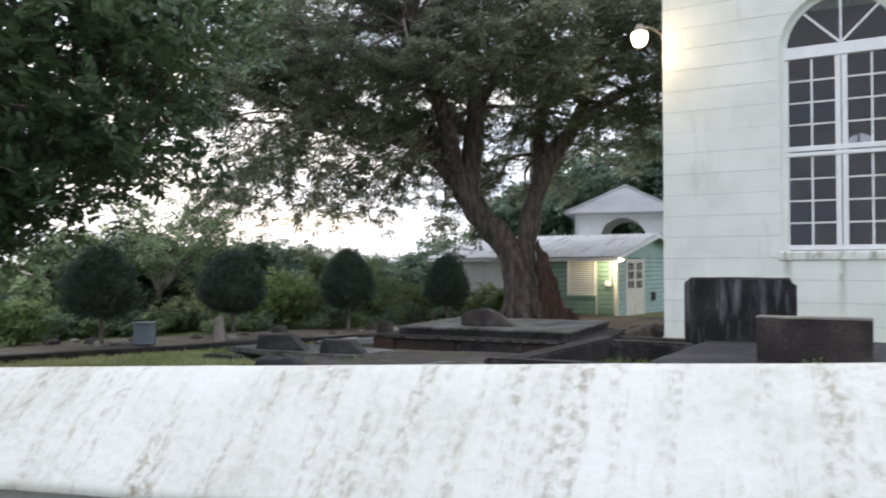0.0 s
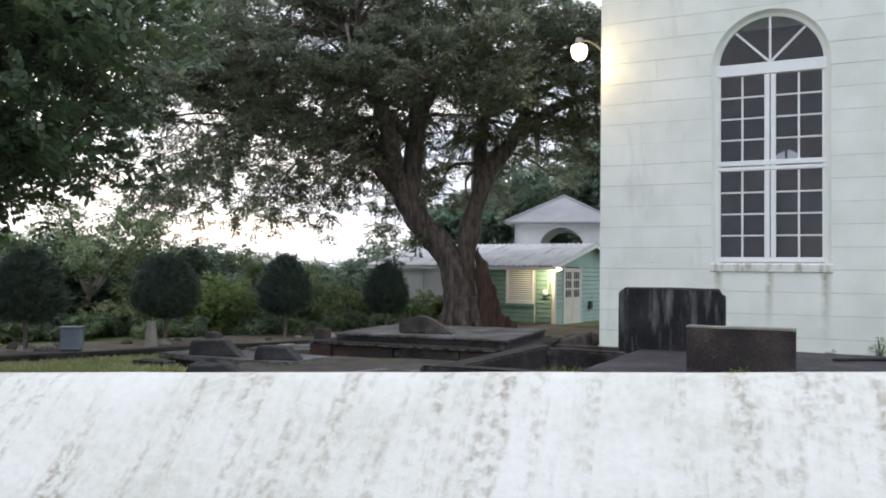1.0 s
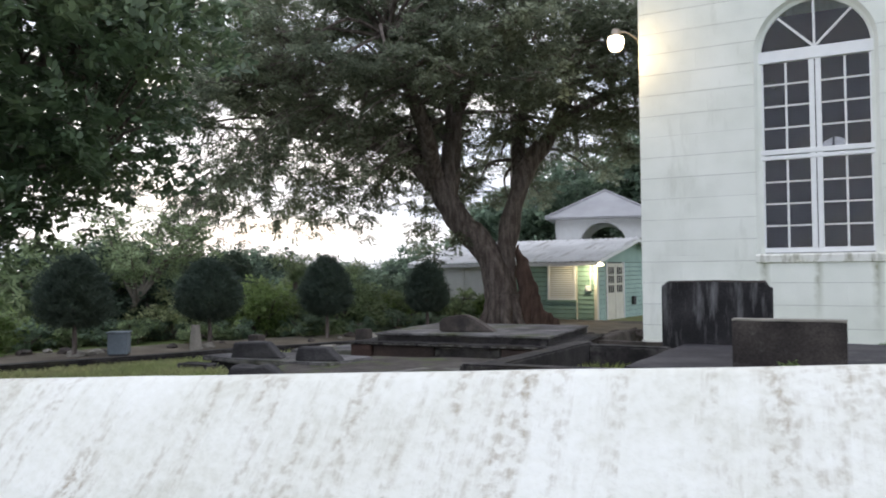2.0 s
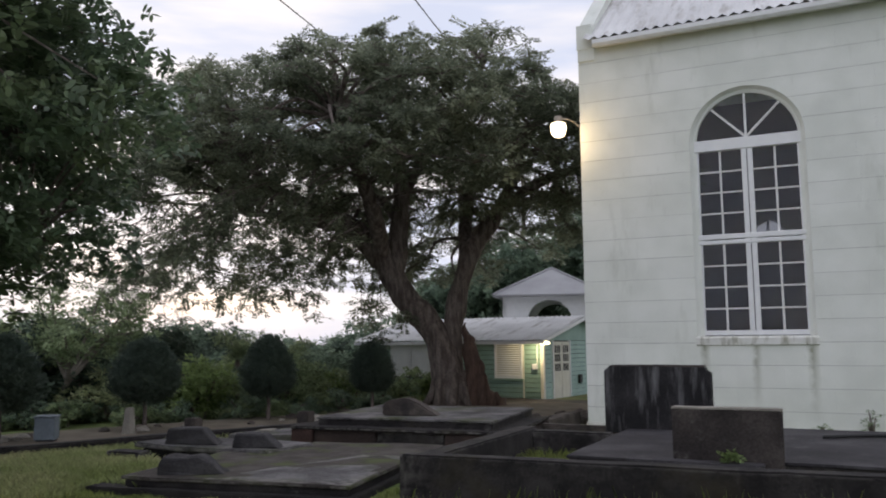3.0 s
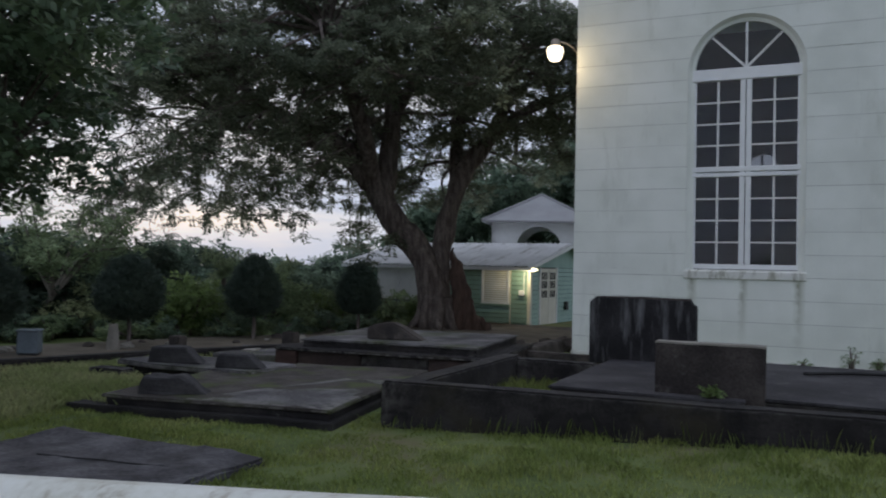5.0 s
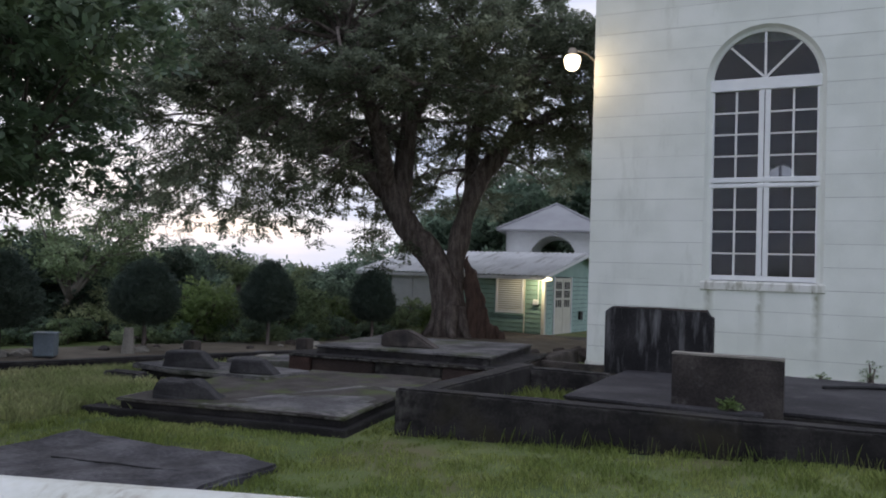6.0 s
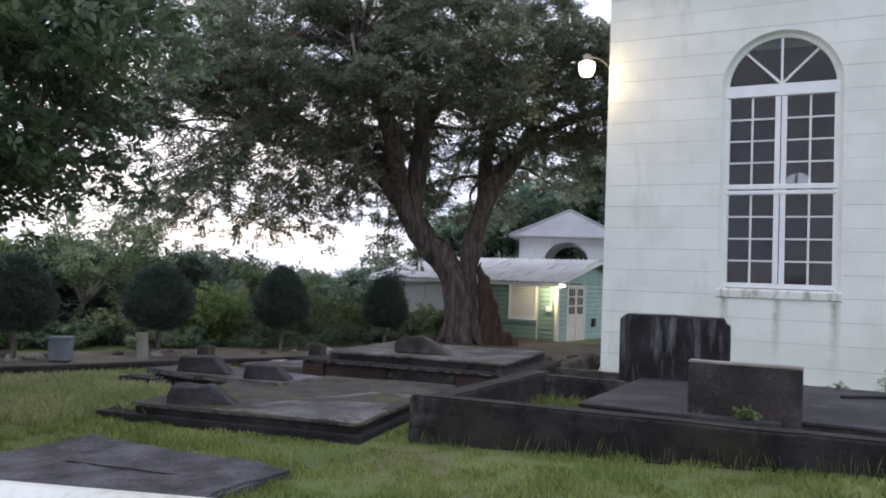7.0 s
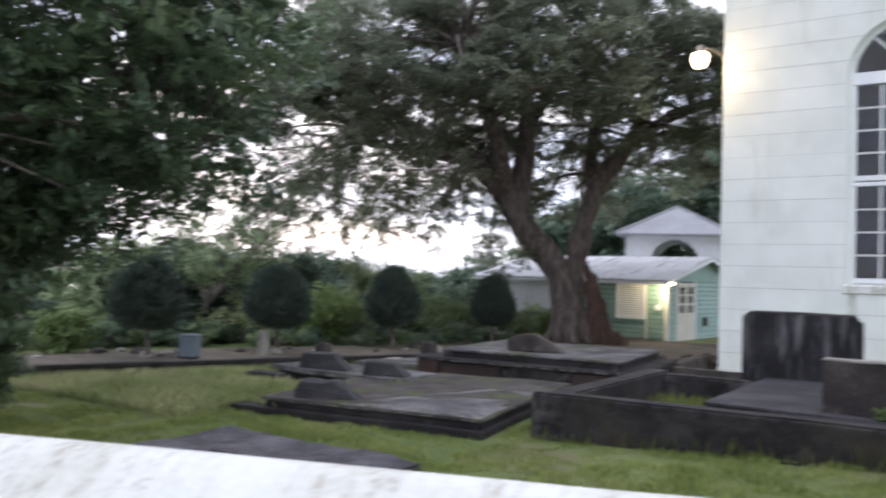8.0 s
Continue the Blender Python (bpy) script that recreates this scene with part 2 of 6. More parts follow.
sill_streaks(M_BLOCK)
M_JOINT = material("block_joint", [(0.40, 0.41, 0.38), (0.52, 0.53, 0.5)], 4, 50, 0.9, 0.1)
M_WHITE = material("white_gloss_paint", [(0.74, 0.75, 0.75), (0.8, 0.81, 0.81)], 5, 60, 0.45, 0.05)
M_SILL = material("mossy_sill_paint", [(0.68, 0.68, 0.62), (0.78, 0.78, 0.75)], 4, 50, 0.7, 0.15,
                  stain=(0.2, 0.19, 0.11), stain_scale=3.5, stain_at=(0.5, 0.72), stain_stretch=(2, 1, 0.6))
M_MOSS = material("damp_streak", [(0.42, 0.42, 0.32), (0.56, 0.57, 0.48)], 3, 30, 0.85, 0.1, stretch=(4, 1, 0.5))
M_GLASS = glass_pane("window_glass")
# Near-black glass, added only to dim the sky behind the far-wall lights.
M_DIMGLASS = glass_pane("dimming_glass", (0.05, 0.052, 0.058), 0.3)
# Slab sides take this darker cement than their tops: shade put into the colour.
M_TOMB = material("weathered_shaded_tomb_cement", [(0.008, 0.0066, 0.007), (0.016, 0.0138, 0.014), (0.036, 0.032, 0.031)], 2.2, 35, 0.92, 0.5,
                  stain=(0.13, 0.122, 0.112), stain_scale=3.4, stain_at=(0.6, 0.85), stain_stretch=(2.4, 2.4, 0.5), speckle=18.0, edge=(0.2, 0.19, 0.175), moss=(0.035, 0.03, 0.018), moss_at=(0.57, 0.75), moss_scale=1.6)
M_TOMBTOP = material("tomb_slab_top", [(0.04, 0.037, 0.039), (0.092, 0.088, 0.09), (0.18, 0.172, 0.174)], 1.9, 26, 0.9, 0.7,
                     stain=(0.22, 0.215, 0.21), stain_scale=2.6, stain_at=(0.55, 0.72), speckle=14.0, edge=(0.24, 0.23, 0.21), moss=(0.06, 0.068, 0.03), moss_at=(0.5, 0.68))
M_STREAKSTONE = material("lichen_headstone", [(0.008, 0.0075, 0.008), (0.017, 0.016, 0.017), (0.034, 0.032, 0.033)], 2.5, 40, 0.9, 0.5,
                         stain=(0.2, 0.2, 0.2), stain_scale=1.5, stain_at=(0.52, 0.78), stain_stretch=(4.6, 3.0, 0.6))
M_HEADSTONE = material("dark_brown_cement", [(0.022, 0.018, 0.017), (0.042, 0.035, 0.032), (0.075, 0.064, 0.058)], 2.4, 45, 0.92, 0.5,
                       stain=(0.15, 0.14, 0.13), stain_scale=3.4, stain_at=(0.58, 0.78), speckle=20.0)
M_BROWNSTONE = material("brown_cement", [(0.04, 0.033, 0.029), (0.07, 0.058, 0.051), (0.11, 0.094, 0.082)], 3, 45, 0.92, 0.5,
                        stain=(0.025, 0.023, 0.022), stain_scale=2.2, stain_at=(0.55, 0.7))
M_DARKSTONE = material("dark_grey_stone", [(0.03, 0.029, 0.031), (0.048, 0.046, 0.048), (0.075, 0.072, 0.072)], 3, 40, 0.92, 0.5)
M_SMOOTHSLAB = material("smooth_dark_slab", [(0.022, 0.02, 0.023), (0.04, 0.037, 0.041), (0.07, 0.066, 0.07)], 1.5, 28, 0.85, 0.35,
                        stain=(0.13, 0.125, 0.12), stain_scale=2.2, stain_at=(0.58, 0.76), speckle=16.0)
M_NEARSLAB = material("granular_grey_slab", [(0.04, 0.038, 0.042), (0.08, 0.077, 0.084), (0.14, 0.135, 0.144)], 2.6, 26, 0.92, 1.0,
                      stain=(0.025, 0.022, 0.024), stain_scale=2.2, stain_at=(0.5, 0.72), speckle=12.0)
# Near-black tier sides: their shade is part of the colour.
M_TIERFACE = material("shade_dark_tier_cement", [(0.011, 0.0095, 0.01), (0.022, 0.02, 0.02), (0.042, 0.038, 0.036)], 2.2, 35, 0.92, 0.5,
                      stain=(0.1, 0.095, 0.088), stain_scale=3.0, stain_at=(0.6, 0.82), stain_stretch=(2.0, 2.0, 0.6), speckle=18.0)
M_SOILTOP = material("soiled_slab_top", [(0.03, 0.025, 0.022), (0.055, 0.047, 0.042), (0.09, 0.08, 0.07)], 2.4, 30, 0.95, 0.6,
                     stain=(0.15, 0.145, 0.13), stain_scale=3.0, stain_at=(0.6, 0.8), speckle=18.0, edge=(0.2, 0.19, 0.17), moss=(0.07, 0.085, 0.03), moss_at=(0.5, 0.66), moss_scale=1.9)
M_RUSTPLASTER = material("rust_red_plaster", [(0.035, 0.02, 0.017), (0.065, 0.036, 0.03), (0.1, 0.06, 0.048)], 3, 40, 0.92, 0.5)
M_DARKWOODS = material("shaded_woods_leaf", [(0.04, 0.062, 0.045), (0.06, 0.085, 0.058)], 0.2, 2, 0.8, 0, island=0.35, sub=0.4)
M_RUSTBRICK = material("red_brown_plaster", [(0.022, 0.016, 0.015), (0.04, 0.028, 0.025), (0.065, 0.045, 0.038)], 2, 40, 0.92, 0.5)
M_BARK = material("tree_bark", [(0.07, 0.054, 0.048), (0.13, 0.107, 0.095), (0.215, 0.182, 0.162)], 3.0, 25, 0.95, 0.9, stretch=(3, 3, 0.6))
M_DEADWOOD = material("red_dead_wood", [(0.06, 0.038, 0.03), (0.13, 0.085, 0.067)], 4, 30, 0.95, 0.8, stretch=(3, 3, 0.6))
M_LEAF = material("fine_leaf", [(0.084, 0.101, 0.068), (0.12, 0.139, 0.091), (0.168, 0.186, 0.12)], 0.35, 3, 0.8, 0, island=0.4, sub=0.5, spec=0.2)
M_BIGLEAF = material("dark_glossy_leaf", [(0.06, 0.095, 0.055), (0.088, 0.13, 0.07), (0.135, 0.178, 0.088)], 0.6, 3, 0.38, 0, island=0.4, sub=0.3)
M_TOPIARY = material("clipped_leaf", [(0.045, 0.068, 0.052), (0.06, 0.085, 0.06)], 1.0, 6, 0.7, 0, island=0.3, sub=0.2)
M_HEDGE = material("hedge_leaf", [(0.115, 0.16, 0.082), (0.16, 0.21, 0.105), (0.215, 0.255, 0.13)], 0.25, 3, 0.7, 0, island=0.4, sub=0.5)
M_LIGHTHEDGE = material("light_hedge_leaf", [(0.18, 0.215, 0.11), (0.235, 0.27, 0.14), (0.3, 0.32, 0.17)], 0.3, 3, 0.7, 0, island=0.35, sub=0.45)
M_BRIGHTLEAF = material("young_leaf", [(0.11, 0.165, 0.05), (0.16, 0.22, 0.07)], 0.6, 3, 0.55, 0, island=0.3, sub=0.35)
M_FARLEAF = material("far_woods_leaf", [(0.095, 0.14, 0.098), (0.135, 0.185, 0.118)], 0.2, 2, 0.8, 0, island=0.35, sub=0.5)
M_GREEN = material("green_clapboard_paint", [(0.19, 0.3, 0.243), (0.24, 0.36, 0.297)], 2, 40, 0.65, 0.1, tint=0.05)
M_AQUA = material("pale_green_clapboard_paint", [(0.27, 0.4, 0.345), (0.33, 0.47, 0.405)], 2, 40, 0.65, 0.1, tint=0.05)
M_CREAM = material("cream_paint", [(0.62, 0.6, 0.5), (0.7, 0.68, 0.58)], 3, 40, 0.6, 0.1)
M_ROOF = material("galvanised_sheet", [(0.56, 0.56, 0.56), (0.66, 0.66, 0.66), (0.74, 0.74, 0.74)], 0.8, 30, 0.5, 0.06, metal=0.3,
                  stain=(0.27, 0.25, 0.22), stain_scale=1.6, stain_at=(0.52, 0.75), stain_stretch=(2.5, 0.4, 1))
M_OLDROOF = material("old_roof_sheet", [(0.3, 0.3, 0.31), (0.38, 0.38, 0.39)], 1.0, 30, 0.6, 0.08, metal=0.2)
M_PALEBARK = material("pale_bark", [(0.13, 0.115, 0.095), (0.22, 0.2, 0.17)], 4, 30, 0.9, 0.4)
M_DARK = material("dark_gap", [(0.02, 0.02, 0.02), (0.03, 0.03, 0.03)], 4, 30, 0.9, 0)
# Dark blue-grey puts the unlit room's gloom into the wall and floor colour.
M_INTERIOR = material("church_interior_gloom", [(0.085, 0.092, 0.125), (0.12, 0.13, 0.165)], 1, 20, 0.9, 0.05)
M_METALBOX = material("grey_blue_enamel", [(0.13, 0.16, 0.185), (0.2, 0.24, 0.27)], 3, 40, 0.5, 0.05)
M_PIPE = material("white_pipe", [(0.62, 0.645, 0.59), (0.7, 0.725, 0.67)], 2, 30, 0.5, 0.03)
M_BLACK = material("black_rubber", [(0.012, 0.012, 0.012), (0.02, 0.02, 0.02)], 3, 30, 0.6, 0.05)
M_LAMPMETAL = material("lamp_metal", [(0.25, 0.22, 0.18), (0.35, 0.3, 0.25)], 5, 40, 0.5, 0.05, metal=0.5)
M_LAMPGLOW = glowing("lit_lamp_glass", (1.0, 0.8, 0.52), 3.2)
M_EAVEGLOW = glowing("lit_eave_lamp", (1.0, 0.85, 0.5), 4.0)
M_PALEWALL = material("pale_green_render", [(0.42, 0.6, 0.5), (0.5, 0.68, 0.58)], 1, 20, 0.8, 0.05)
M_PALEBLUE = material("pale_blue_panel", [(0.6, 0.7, 0.72), (0.68, 0.78, 0.8)], 1, 20, 0.7, 0.05)
M_STONEPOST = material("pale_stone", [(0.2, 0.185, 0.16), (0.31, 0.29, 0.25)], 3, 30, 0.9, 0.3)
M_EARTH = material("bare_earth", [(0.09, 0.075, 0.055), (0.16, 0.135, 0.1)], 2, 25, 0.95, 0.5)
M_ROAD = material("asphalt", [(0.04, 0.04, 0.042), (0.06, 0.06, 0.06)], 2, 60, 0.9, 0.3)


# ---------------------------------------------------------------- builders
def part(name, bm, mat, parent=None, label="", smooth=False):
    me = bpy.data.meshes.new(name)
    bm.to_mesh(me)
    bm.free()
    me.materials.append(mat)
    if smooth:
        for p in me.polygons:
            p.use_smooth = True
    ob = new(name, me)
    if parent:
        ob.parent = parent
    if label:
        ob["label"] = label
    return ob


def thing(name, place, label, category, group="", kind="", turn=0.0):
    ob = new(name)
    ob.matrix_world = pose(*place, 0, 0, turn)
    bpy.context.view_layer.update()
    return tagged(ob, label, category, group, kind)


def box(bm, x0, x1, y0, y1, z0, z1):
    vs = [bm.verts.new((x, y, z)) for z in (z0, z1) for y in (y0, y1) for x in (x0, x1)]
    for q in ((0, 2, 3, 1), (4, 5, 7, 6), (0, 1, 5, 4), (2, 6, 7, 3), (0, 4, 6, 2), (1, 3, 7, 5)):
        bm.faces.new([vs[i] for i in q])
    return vs


def boxbm(*b, bevel=0.0):
    bm = bmesh.new()
    box(bm, *b)
    if bevel:
        bmesh.ops.bevel(bm, geom=bm.edges[:], offset=bevel, segments=1, affect="EDGES")
    return bm


def worn(x0, x1, y0, y1, z0, z1, bevel=0.02, cut=0.22, wear=0.012, seed=0.0):
    """A cement block with softened, uneven edges: cut up finely and pushed about by noise."""
    bm = bmesh.new()
    box(bm, x0, x1, y0, y1, z0, z1)
    bmesh.ops.bevel(bm, geom=bm.edges[:], offset=bevel, segments=2, affect="EDGES")
    for axis, lo, hi in ((0, x0, x1), (1, y0, y1)):
        n = min(24, int((hi - lo) / cut))
        for k in range(1, n):
            co = [0, 0, 0]
            no = [0, 0, 0]
            co[axis], no[axis] = lo + (hi - lo) * k / n, 1
            bmesh.ops.bisect_plane(bm, geom=bm.verts[:] + bm.edges[:] + bm.faces[:], plane_co=co, plane_no=no)
    for axis, lo, hi in ((0, x0, x1), (1, y0, y1), (2, z0, z1)):
        if hi - lo > 0.1:
            for at_edge in (lo + bevel + 0.022, hi - bevel - 0.022):
                co, no = [0, 0, 0], [0, 0, 0]
                co[axis], no[axis] = at_edge, 1
                bmesh.ops.bisect_plane(bm, geom=bm.verts[:] + bm.edges[:] + bm.faces[:], plane_co=co, plane_no=no)
    for v in bm.verts:
        p = v.co * 1.6 + Vector((seed, seed * 2, 0))
        v.co += Vector((noise.noise(p), noise.noise(p + Vector((9, 0, 0))), noise.noise(p + Vector((0, 9, 0))) * 1.2)) * wear * 0.8
        p = v.co * 9
        v.co += noise.noise_vector(p) * wear * 0.35
    return bm


def prism(bm, outline, y0, y1):
    """A solid with the outline (x, z) between y0 and y1."""
    a = [bm.verts.new((x, y0, z)) for x, z in outline]
    b = [bm.verts.new((x, y1, z)) for x, z in outline]
    bm.faces.new(a)
    bm.faces.new(b[::-1])
    n = len(outline)
    for i in range(n):
        bm.faces.new((a[i], b[i], b[(i + 1) % n], a[(i + 1) % n]))


def fix_normals(bm):
    bmesh.ops.recalc_face_normals(bm, faces=bm.faces[:])
    return bm


def tube(bm, points, radii, sides=8, twist=0.0):
    """A tapered limb through the points."""
    rings = []
    for i, (p, r) in enumerate(zip(points, radii)):
        p = Vector(p)
        d = (Vector(points[min(i + 1, len(points) - 1)]) - Vector(points[max(i - 1, 0)])).normalized()
        a = d.cross(Vector((0.3, 1, 0.1))).normalized()
        b = d.cross(a)
        ring = []
        for k in range(sides):
            t = 2 * math.pi * k / sides + twist
            rr = r * (1 + 0.16 * noise.noise(p * 1.3 + Vector((math.cos(t), math.sin(t), 0)) * 1.7)) if sides > 5 else r
            ring.append(bm.verts.new(p + (a * math.cos(t) + b * math.sin(t)) * rr))
        rings.append(ring)
    for r0, r1 in zip(rings, rings[1:]):
        for k in range(sides):
            bm.faces.new((r0[k], r0[(k + 1) % sides], r1[(k + 1) % sides], r1[k]))
    bm.faces.new(rings[0][::-1])
    bm.faces.new(rings[-1])


def smooth_line(points, n=4):
    """More points along a soft curve through the given ones."""
    pts = [Vector(p) for p in points]
    out = []
    for i in range(len(pts) - 1):
        p0, p1, p2, p3 = pts[max(i - 1, 0)], pts[i], pts[i + 1], pts[min(i + 2, len(pts) - 1)]
        for k in range(n):
            t = k / n
            out.append(0.5 * ((2 * p1) + (p2 - p0) * t + (2 * p0 - 5 * p1 + 4 * p2 - p3) * t * t + (3 * p1 - p0 - 3 * p2 + p3) * t ** 3))
    out.append(pts[-1])
    return out


def leaf_object(name, centres, mat, parent, rng, pairs=5, length=0.3, leaf=0.08, width=0.4, droop=0.3, label="", lift=0.0, oval=False, heading=None, sway=0.6, ruffle=0.25):
    """Sprays of leaflets: each spray a stalk with pairs of pointed leaves, all in one mesh."""
    c = np.asarray(centres, float)
    n = len(c)
    az = rng.uniform(0, 2 * math.pi, n) if heading is None else np.asarray(heading)
    el = rng.normal(lift - droop, 0.35, n)
    axis = np.stack([np.cos(az) * np.cos(el), np.sin(az) * np.cos(el), np.sin(el)], 1)
    side = np.stack([-np.sin(az), np.cos(az), np.zeros(n)], 1)
    roll = rng.normal(0, sway, n)[:, None]
    up = np.cross(axis, side)
    side = side * np.cos(roll) + up * np.sin(roll)
    up = np.cross(axis, side)
    size = rng.uniform(0.7, 1.3, n)[:, None]
    quads = []
    for k in range(pairs):
        s = (k + 0.6) / pairs
        for sign in (-1, 1):
            base = c + axis * length * s * size
            jitter = rng.normal(0, ruffle, (n, 3))
            d = side * sign + axis * 0.55 + up * rng.normal(0, 0.3, n)[:, None] + jitter
            d /= np.linalg.norm(d, axis=1)[:, None]
            w = np.cross(d, up)
            w /= np.linalg.norm(w, axis=1)[:, None] + 1e-9
            ll = leaf * size * rng.uniform(0.75, 1.25, n)[:, None]
            mid = base + d * ll * 0.5
            if oval:
                a, b, hw = base + d * ll * 0.28, base + d * ll * 0.7, w * ll * width * 0.5
                fold = up * ll * 0.06
                quads.append(np.stack([base, a + hw * 0.9 + fold, b + hw * 0.85 + fold, base + d * ll, b - hw * 0.85 + fold, a - hw * 0.9 + fold], 1))
            else:
                quads.append(np.stack([base, mid + w * ll * width * 0.5, base + d * ll, mid - w * ll * width * 0.5], 1))
    v = np.concatenate(quads).reshape(-1, 3)
    k = 6 if oval else 4
    m = len(v) // k
    me = bpy.data.meshes.new(name)
    me.vertices.add(len(v))
    me.vertices.foreach_set("co", v.ravel())
    me.loops.add(m * k)
    me.loops.foreach_set("vertex_index", np.arange(m * k))
    me.polygons.add(m)
    me.polygons.foreach_set("loop_start", np.arange(0, m * k, k))
    me.materials.append(mat)
    me.update(calc_edges=True)
    ob = new(name, me)
    ob.parent = parent
    if label:
        ob["label"] = label
    return ob


def clumps(rng, centres, per, spread, flat=0.5):
    """Points scattered in soft flattened clumps round the centres."""
    c = np.repeat(np.asarray(centres, float), per, axis=0)
    d = rng.normal(0, 1, c.shape)
    d /= np.linalg.norm(d, axis=1)[:, None]
    r = rng.uniform(0.15, 1, len(c))[:, None] ** 0.5
    return c + d * r * np.array([spread, spread, spread * flat])


def rosettes(rng, centres, fronds, spread):
    """Each centre becomes a tuft of fronds that radiate from it; gives places and headings."""
    c = np.repeat(np.asarray(centres, float), fronds, axis=0)
    turn = np.repeat(rng.uniform(0, 2 * math.pi, len(centres)), fronds) + np.tile(np.arange(fronds) * 2 * math.pi / fronds, len(centres)) + rng.normal(0, 0.25, len(c))
    return c + rng.normal(0, spread, c.shape), turn


# ---------------------------------------------------------------- ground and boundary wall
def ground_height(x, y):
    h = -0.18 * min(1, max(0, (y - 15) / 8))
    if 1.5 < y < 10:
        h += 0.045 * min(8, max(0, x + 4)) * min(1, (10 - y) / 2.5)
    fall = min(1, max(0, (-x - 13) / 24))
    h -= 2.3 * fall * fall * (3 - 2 * fall)
    return h


def build_ground():
    xs = [-900, -400, -200, -120, -80, -60] + [-50 + 1.0 * i for i in range(71)] + [24, 30, 45, 80, 200, 500, 900]
    ys = [-900, -300, -100, -40, -15, -6] + [-4 + 1.0 * i for i in range(55)] + [56, 64, 80, 120, 200, 400, 900]
    bm = bmesh.new()
    grid = [[bm.verts.new((x, y, ground_height(x, y) + (0.03 * noise.noise((x * 0.4, y * 0.4, 0)) if abs(x) < 60 and 2 < y < 60 else 0))) for x in xs] for y in ys]
    for j in range(len(ys) - 1):
        for i in range(len(xs) - 1):
            bm.faces.new((grid[j][i], grid[j][i + 1], grid[j + 1][i + 1], grid[j + 1][i]))
    ob = part("ground", bm, M_GRASSLAND, smooth=True)
    tagged(ob, "rough grass churchyard ground sloping away behind", "ground", kind="structure")
    bm = bmesh.new()
    a, b, side = Vector((-12.3, 4.5, 0)), Vector((-7.9, 14.6, 0)), Vector((-0.917, 0.4, 0))
    rows = []
    for i in range(41):
        c = a.lerp(b, i / 40)
        r = []
        for k in range(7):
            w = -0.1 + 4.3 * k / 6 + (0.5 * noise.noise((i * 0.35, k * 0.2, 4)) if k in (0, 6) else 0)
            p = c + side * w
            r.append(bm.verts.new((p.x, p.y, ground_height(p.x, p.y) + (0.045 if 0 < k < 6 else -0.05) + 0.03 * noise.noise((p.x * 1.5, p.y * 1.5, 0)))))
        rows.append(r)
    for r0, r1 in zip(rows, rows[1:]):
        for k in range(6):
            bm.faces.new((r0[k], r0[k + 1], r1[k + 1], r1[k]))
    bed = part("earth_bed", fix_normals(bm), M_EARTH, smooth=True)
    tagged(bed, "bare brown earth strip under the clipped trees", "ground", kind="structure")
    bm = bmesh.new()
    hub = bm.verts.new((-8.0, 19.6, ground_height(-8.0, 19.6) + 0.05))
    rings = []
    for q in range(1, 6):
        ring = []
        for k in range(40):
            a = 2 * math.pi * k / 40
            f = q / 5 * (1 + 0.14 * noise.noise((math.cos(a) * 2, math.sin(a) * 2, 6)))
            x, y = -8.0 + 4.6 * f * math.cos(a), 19.6 + 5.4 * f * math.sin(a)
            ring.append(bm.verts.new((x, y, ground_height(x, y) + (0.045 if q < 5 else -0.05) + 0.02 * noise.noise((x, y, 2)))))
        rings.append(ring)
    for k in range(40):
        bm.faces.new((hub, rings[0][k], rings[0][(k + 1) % 40]))
        for r0, r1 in zip(rings, rings[1:]):
            bm.faces.new((r0[k], r1[k], r1[(k + 1) % 40], r0[(k + 1) % 40]))
    tagged(part("earth_patch", fix_normals(bm), M_EARTH, smooth=True), "bare dark earth in the shade of the big tree", "ground", kind="structure")
    bm = boxbm(-60, 60, -7.5, -0.9, -0.3, 0.02)
    road = part("road", bm, M_ROAD)
    road.matrix_world = pose(0, 0, 0, 0, 0, 7.9)
    tagged(road, "dark asphalt road outside the churchyard wall", "road", kind="structure")


WALL_TURN = math.degrees(math.atan(0.138))


